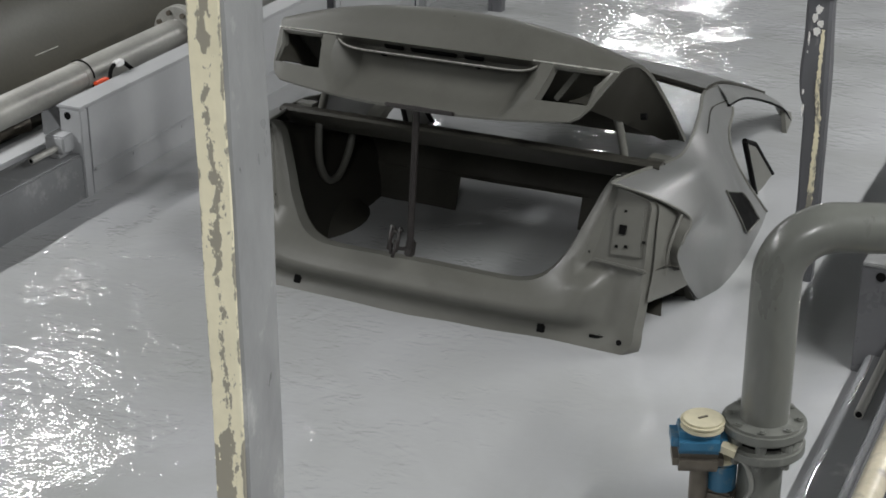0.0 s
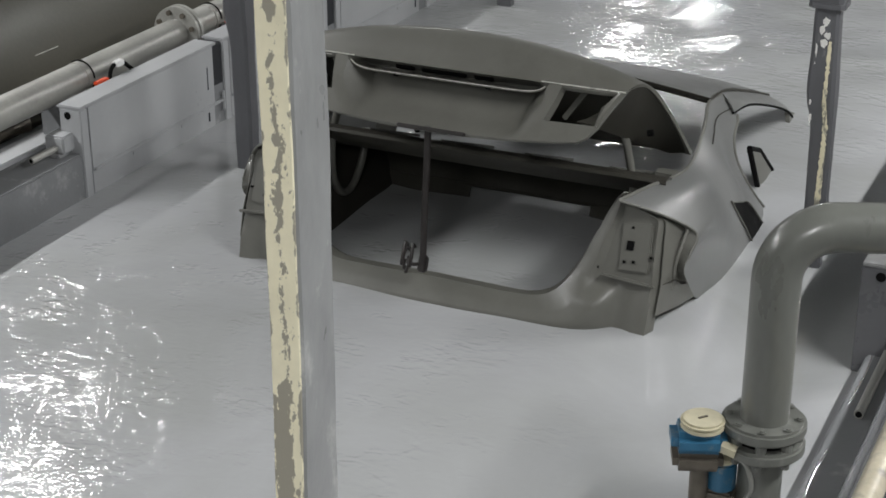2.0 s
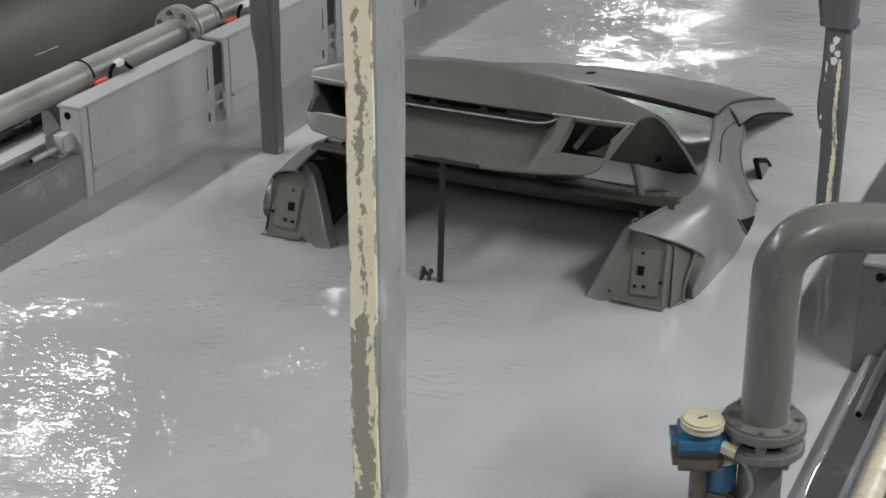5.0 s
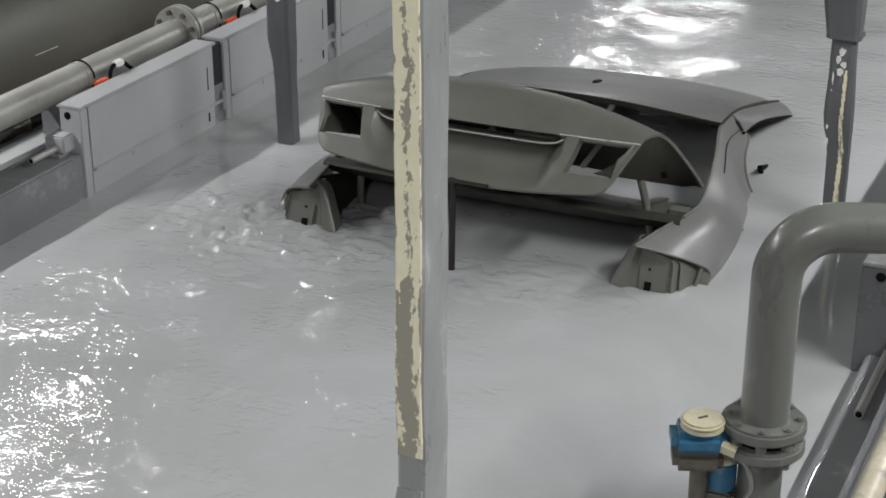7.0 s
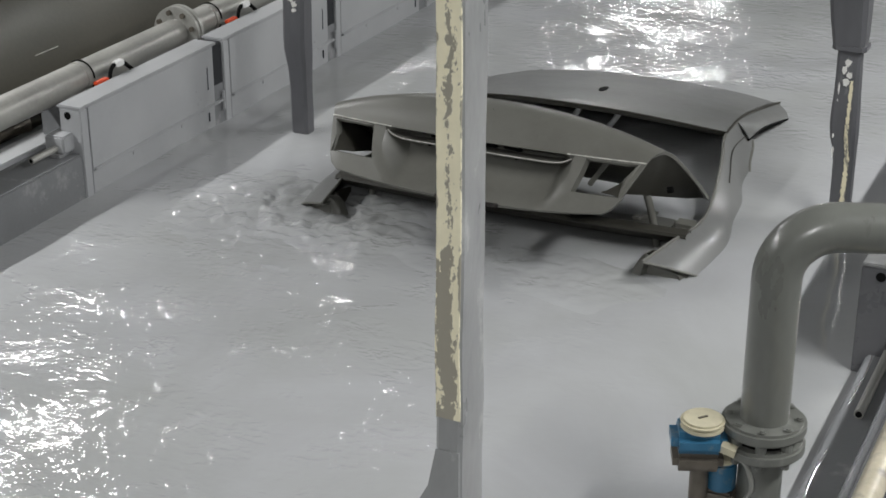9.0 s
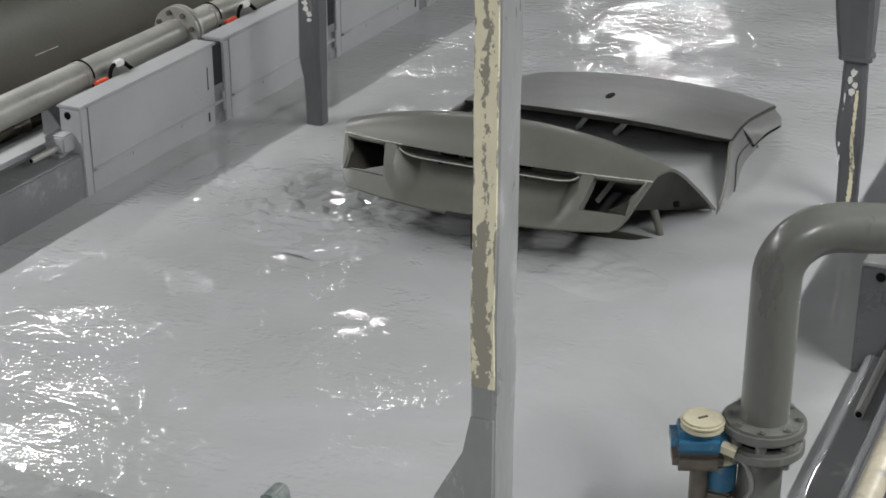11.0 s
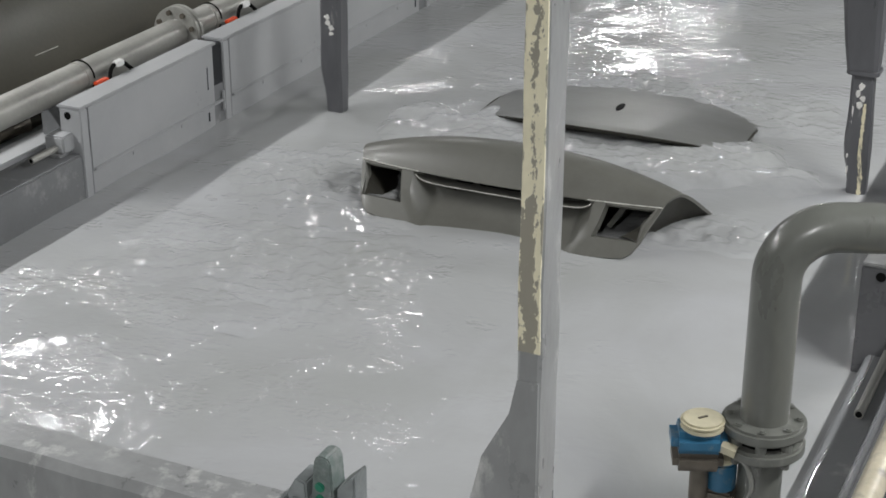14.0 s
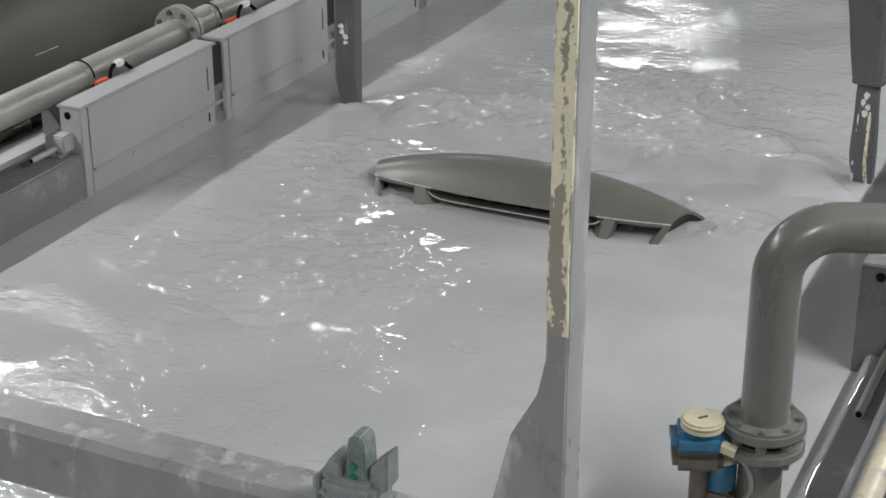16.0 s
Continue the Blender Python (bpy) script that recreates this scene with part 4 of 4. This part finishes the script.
    for x, w in ((-.17, .035), (-.02, .085), (.13, .035)):
        part("handle_slot", box(-w, w, -.003, .01, -.010, .010, .003, m=pose(x, .022 + .05 * abs(x) ** 2, 1.1735, 62, 0, 0)), BLACK, lid, "dark slot above the plate recess")
    for x in (-.19, .16):
        part("plate_hole", cyl((x, -.012 - .001, 1.145), (x, .01, 1.145), .006, 8), BLACK, lid, "small dark hole")
    for dx in (-.022, .022, 0):
        part("badge_hole", cyl((.03 + dx, .035, 1.302 - abs(dx) * .3), (.03 + dx, .08, 1.29), .005, 8), BLACK, lid, "small dark hole")

    # prop rod
    rod = part("prop_rod", cyl((-.006, .06, .497), (0.0, -.085, .985), .012, 12), ROD, car, "dark rusty prop rod with a hooked foot")
    part("cross_bar", box(-.125, .125, -.012, .012, -.007, .007, .003, m=pose(0.02, -.105, .975)), ROD, rod)
    part("foot_plate", box(-.016, .016, -.014, .014, -.030, .03, .006, m=pose(-.006, .062, .505)), ROD, rod)
    for dx, dy, z0, z1, lean in ((-.052, .05, .485, .565, .006), (-.066, .045, .475, .555, -.008), (-.078, .04, .490, .570, .004), (-.060, .045, .465, .52, .008)):
        part("hook", tube([(dx, dy, z0), (dx + lean, dy - .008, (z0 + z1) / 2), (dx + lean * .4, dy, z1), (dx + .010, dy + .006, z1 - .010)], .0065, 14, 8), ROD, rod)
    part("hook_tie", tube([(-.008, .062, .505), (-.04, .05, .498), (-.078, .045, .508)], .007, 14, 8), ROD, rod)
    return car


car = car_body()


# ------------------------------------------------------------------ conveyor hangers
unit[0] = SIZE
def wobble(bm, amp, seed):
    noise.seed_set(seed)
    for v in bm.verts:
        v.co += noise.noise_vector(v.co * 9) * amp
    return bm


def post_mesh(w, d, z0, z1, bm=None, n=60, step=None):
    """A square tube standing upright, its corners rounded, with paint build-up."""
    b = bmesh.new()
    c = min(w, d) * 0.14
    sq = [(-w / 2 + c, -d / 2), (w / 2 - c, -d / 2), (w / 2, -d / 2 + c), (w / 2, d / 2 - c), (w / 2 - c, d / 2), (-w / 2 + c, d / 2), (-w / 2, d / 2 - c), (-w / 2, -d / 2 + c)]
    rings = []
    for i in range(n + 1):
        z = z0 + (z1 - z0) * i / n
        k, off = step(z) if step else (1, 0)
        rings.append([b.verts.new((x * k + off, y * k, z)) for x, y in sq])
    for p, q in zip(rings, rings[1:]):
        for k in range(8):
            b.faces.new((p[k], p[(k + 1) % 8], q[(k + 1) % 8], q[k]))
    b.faces.new(rings[0][::-1])
    b.faces.new(rings[-1])
    return merge(bm, wobble(b, 0.0022, 7))


def flake(rng, w, h, m):
    """A thin flake of paint with a ragged outline, facing south."""
    b = bmesh.new()
    rim = [(w * math.cos(a) * rng.uniform(.55, 1.1), h * math.sin(a) * rng.uniform(.55, 1.1)) for a in [k * math.pi / 7 for k in range(14)]]
    front, back = [[b.verts.new((x, y, z)) for x, z in rim] for y in (-.0012, .004)]
    for k in range(14):
        b.faces.new((front[k], front[(k + 1) % 14], back[(k + 1) % 14], back[k]))
    b.faces.new(front)
    b.faces.new(back[::-1])
    bmesh.ops.transform(b, matrix=m, verts=b.verts)
    return b


def car_hanger():
    t = thing("conveyor_hanger", "dark grey coated hanger posts carrying the car body", "conveyor hanger")

    def step_east(z):
        # swelling above the pressed, narrower foot
        k = np.interp(z, [-.50, -.33, -.28, -.22, -.16, -.05, .10], [.78, .79, .83, 1.02, 1.03, .92, .90])
        return float(k), float(np.interp(z, [-.5, -.3, -.22, -.1, .02], [.017, .015, .004, .003, 0]))

    def sleeve_east(z):
        # tapered outer sleeve that the foot slides into
        k = np.interp(z, [.085, .10, .45, .60], [.96, 1.0, 1.42, 1.46])
        return float(k), float(np.interp(z, [.1, .45], [-.004, -.030]))

    def step_west(z):
        k = np.interp(z, [-.50, -.36, -.28, -.20, .2, .3], [.86, .84, .90, 1.08, 1.10, 1.0])
        return float(k), float(np.interp(z, [-.5, -.3, -.2, .2], [.006, .004, -.004, 0]))
    for x, y, s in ((-3.088, 0, -1), (-1.0, 0, 1), (-3.10, 2.46, -1), (-1.0, 2.46, 1)):
        p = part("post", post_mesh(.085, .075, -1.5, 3.3 if y == 0 else 3.3, step=step_east if s == 1 else step_west, n=110), POST, t)
        p.matrix_basis = spot(x, y, 0)
        if s == 1:
            part("sleeve", post_mesh(.108, .095, .085, 3.3, step=sleeve_east, n=110), POST, p, "tapered outer sleeve of the post")
            part("sleeve_lip", post_mesh(.112, .099, .072, .088, n=2), POST, p)
        rng = random.Random(int(abs(x) * 10 + y))
        for k in range(4):
            part("paint_flake", flake(rng, rng.uniform(.008, .018), rng.uniform(.008, .022), pose(rng.uniform(-.012, .012), (-.0352 if s == 1 else -.0412) - .0012 * k, (.03, -.012, .006, -.035)[k])), WHITE, p, "flaked white paint patch")
        for k in range(5 if s == 1 else 0):
            part("paint_streak", flake(rng, rng.uniform(.002, .004), rng.uniform(.012, .03), pose(rng.uniform(-.026, -.02), -.0358 if s == 1 else -.0412, -.06 - .055 * k)), WHITE, p, "pale worn edge streak")
        if s == 1:
            srng = random.Random(12)
            strip = []
            for k in range(90):
                z = -.03 - .60 * k / 89
                kk, off = step_east(z)
                c, w = off + .018 - .012 * k / 89 + srng.uniform(-.001, .001), .005 + .004 * k / 89 + srng.uniform(-.0025, .002)
                strip.append([Vector((c + w * u, -.0375 * kk - .0022, z)) for u in (-1, -.3, .4, 1)])
            part("paint_streak", sheet(strip, thick=.003), CREAM, p, "peeling cream paint")
    return t


hanger = car_hanger()


def next_hanger():
    t = thing("conveyor_hanger", "grey hanger with peeling cream paint following the car", "conveyor hanger")
    for x in (-.810, -3.07):
        p = part("post", post_mesh(.038, .078, -.85, 3.0, n=90), POST_PALE, t, "grey coated post with peeling cream paint")
        p.matrix_basis = spot(x, .039, 0)
        face = post_mesh(.0345, .004, -.25, 2.9, n=140)
        fp = part("paint_face", face, CREAM_FACE, p, "peeling cream paint")
        fp.matrix_basis = spot(0, -.0395, 0)
        s = -1 if x > -2 else 1
        g = bmesh.new()
        prof = [(.016, -.30), (s * .018, -.30), (s * .030, -.36), (s * .075, -.445), (s * .105, -.575), (s * .16, -.70), (.016, -.70)]
        if s == 1:
            prof = [(-.016, -.30), (.018, -.30), (.030, -.36), (.075, -.445), (.105, -.575), (.16, -.70), (-.016, -.70)]
        lo, hi = [[g.verts.new((a, yy, b)) for a, b in prof] for yy in (-.0405, -.026)]
        for k in range(7):
            g.faces.new((lo[k], lo[(k + 1) % 7], hi[(k + 1) % 7], hi[k]))
        g.faces.new(lo)
        g.faces.new(hi[::-1])
        gs = part("gusset", g, POST_PALE, p)
    beam = post_mesh(.145, .11, 0, 2.26, n=40)
    bmesh.ops.transform(beam, matrix=pose(-3.07, .045, -.74, 0, 90, 0), verts=beam.verts)
    part("cross_beam", beam, POST_PALE, t)
    # limit switch block on the beam
    sw = part("switch_block", box(-.036, .064, -.04, .05, -.668, -.592, .010, m=pose(-1.185, 0, 0)), CLAMP, t, "paint-caked switch block with green contacts")

    def wedge(outline, y0, y1):
        """An upright plate with the given outline in x and z."""
        g = bmesh.new()
        front, back = [[g.verts.new((x, y, z)) for x, z in outline] for y in (y0, y1)]
        n = len(outline)
        for k in range(n):
            g.faces.new((front[k], front[(k + 1) % n], back[(k + 1) % n], back[k]))
        g.faces.new(front)
        g.faces.new(back[::-1])
        bmesh.ops.bevel(g, geom=g.edges[:], offset=.003, segments=2, affect="EDGES")
        return g
    part("fin", wedge([(-1.184, -.60), (-1.141, -.60), (-1.146, -.520), (-1.153, -.511), (-1.170, -.511), (-1.177, -.520)], -.016, .03), CAKED, sw, "greenish paint-caked fin")
    part("fin", wedge([(-1.140, -.625), (-1.104, -.605), (-1.104, -.535), (-1.110, -.540), (-1.137, -.565)], -.012, .034), CLAMP, sw)
    part("fin", wedge([(-1.223, -.60), (-1.186, -.60), (-1.188, -.562), (-1.207, -.556), (-1.223, -.585)], -.025, .03), CLAMP, sw)
    part("rib", wedge([(-1.224, -.650), (-1.192, -.648), (-1.192, -.634), (-1.224, -.632)], -.047, -.03), CLAMP, sw)
    part("button", cyl((-1.166, -.020, -.568), (-1.166, -.012, -.568), .009, 12, bevel=.002), GREEN, sw, "green button")
    part("button", cyl((-1.166, -.020, -.590), (-1.166, -.012, -.590), .008, 12, bevel=.002), GREEN, sw, "green button")
    for k in range(5):
        part("screw", cyl((-1.212 + .021 * k, -.046, -.615 - .012 * (k % 2)), (-1.212 + .021 * k, -.036, -.615 - .012 * (k % 2)), .006, 8), CLAMP, sw)
    part("side_plate", box(-.006, .006, -.03, .04, -.668, -.60, .003, m=pose(-1.234, 0, 0)), CLAMP, sw)
    return t


follower = next_hanger()


# ------------------------------------------------------------------ churned water round the sinking body
unit[0] = 1


def churn(wx, wy, seed, amp, lift=.004):
    nx, ny = int(wx / .010), int(wy / .010)
    noise.seed_set(seed)
    rows = []
    for j in range(ny):
        row = []
        for i in range(nx):
            x, y = (i / (nx - 1) - .5) * wx, (j / (ny - 1) - .5) * wy
            r = math.hypot(2 * x / wx, 2 * y / wy)
            edge = r + .35 * noise.noise(Vector((x * 5, y * 5, 3.1)))
            fade = min(max((1 - edge) / .5, 0), 1)
            bend = Vector((noise.noise(Vector((x * 6, y * 6, 5.2))), noise.noise(Vector((x * 6, y * 6, 8.9))), 0)) * .6
            q = Vector((x * 15, y * 20, .3)) + bend
            z = (.8 * noise.noise(q) + .5 * (.5 - abs(noise.noise(q * 1.9))) + .30 * noise.noise(q * 3.3)) * amp * fade
            swell = fade * fade * (3 - 2 * fade)
            row.append(Vector((x, y, z + lift * swell - .03 * max(edge - .8, 0))))
        rows.append(row)
    ob = new("churned_water", mesh_of(sheet(rows), WATER, "churned_water", crisp=False))
    return tagged(ob, "churned milky ripples of the bath beside the sinking car", "ripples", kind="stuff")


CHURN = [  # patch, x, y, y travel a second, then seconds at which it rises, stands, sinks and is gone
    (churn(1.25, 1.0, 3, .020), -3.10, 5.26, .08, 4.5, 6.4, 16.0, 17.0),
    (churn(.75, .55, 8, .014), -1.60, 5.55, .05, 9.5, 11.4, 16.0, 17.0),
    (churn(2.0, .9, 5, .020), -2.20, 7.00, .05, 11.0, 13.4, 16.0, 17.0),
    (churn(1.1, .55, 11, .007), -2.05, 5.16, .06, 5.0, 6.8, 11.5, 13.0),
    (churn(2.5, 1.0, 23, .014, .068), -2.30, 6.20, .06, 12.6, 14.4, 16.0, 17.0),
    (churn(1.5, 1.1, 17, .011), -2.95, 4.60, .04, 10.0, 12.5, 16.0, 17.0),
]


# ------------------------------------------------------------------ what moves
RIDE = [  # seconds, car x, car y, car z, car pitch, follower y, follower z, hanger z
    (0, -2.2928, 4.3842, -0.1933, -22.418, 1.4152, 1.5575, 0.9772),
    (1, -2.2960, 4.4478, -0.2492, -21.704, 1.4820, 1.5570, 0.9387),
    (2, -2.2992, 4.5090, -0.3061, -20.976, 1.5497, 1.5570, 0.8991),
    (3, -2.3024, 4.5689, -0.3639, -20.233, 1.6179, 1.5571, 0.8588),
    (4, -2.3056, 4.6286, -0.4224, -19.473, 1.6862, 1.5572, 0.8182),
    (5, -2.3079, 4.6871, -0.4802, -18.695, 1.7544, 1.5570, 0.7774),
    (6, -2.3102, 4.7467, -0.5382, -17.897, 1.8224, 1.5562, 0.7367),
    (7, -2.3125, 4.8079, -0.5965, -17.080, 1.8900, 1.5547, 0.6964),
    (8, -2.3148, 4.8708, -0.6550, -16.245, 1.9572, 1.5523, 0.6564),
    (9, -2.3157, 4.9326, -0.7116, -15.393, 2.0239, 1.5488, 0.6169),
    (10, -2.3166, 4.9961, -0.7684, -14.526, 2.0902, 1.5440, 0.5778),
    (11, -2.3174, 5.0610, -0.8253, -13.647, 2.1561, 1.5377, 0.5391),
    (12, -2.3183, 5.1268, -0.8827, -12.759, 2.2219, 1.5299, 0.5007),
    (13, -2.3163, 5.1865, -0.9362, -12.058, 2.2876, 1.5204, 0.4625),
    (14, -2.3143, 5.2455, -0.9940, -11.20, 2.3537, 1.5090, 0.4241),
    (15, -2.3122, 5.3029, -1.0500, -10.70, 2.4204, 1.4958, 0.3854),
    (16, -2.3102, 5.3573, -1.1040, -10.80, 2.4880, 1.4806, 0.3461),
]


def motions():
    walk(car, [(r[0], pose(r[1], r[2], r[3], r[4], 0, 0) @ pose(0, .03, .006)) for r in RIDE])
    walk(hanger, [(r[0], pose(0, r[5] + 4.1125, r[7])) for r in RIDE])
    walk(follower, [(r[0], pose(0, r[5], r[6])) for r in RIDE])
    for ob, x, y, v, t0, t1, t2, t3 in CHURN:
        walk(ob, [(t, pose(x, y + v * (t - 9), float(np.interp(t, [t0, t1, t2, t3], [-.13, 0, 0, -.13])))) for t in range(0, 17)])
    walk(water, [(t, pose(0.02 * math.sin(t * 0.9), -0.09 * t, 0)) for t in range(0, 17)])


motions()
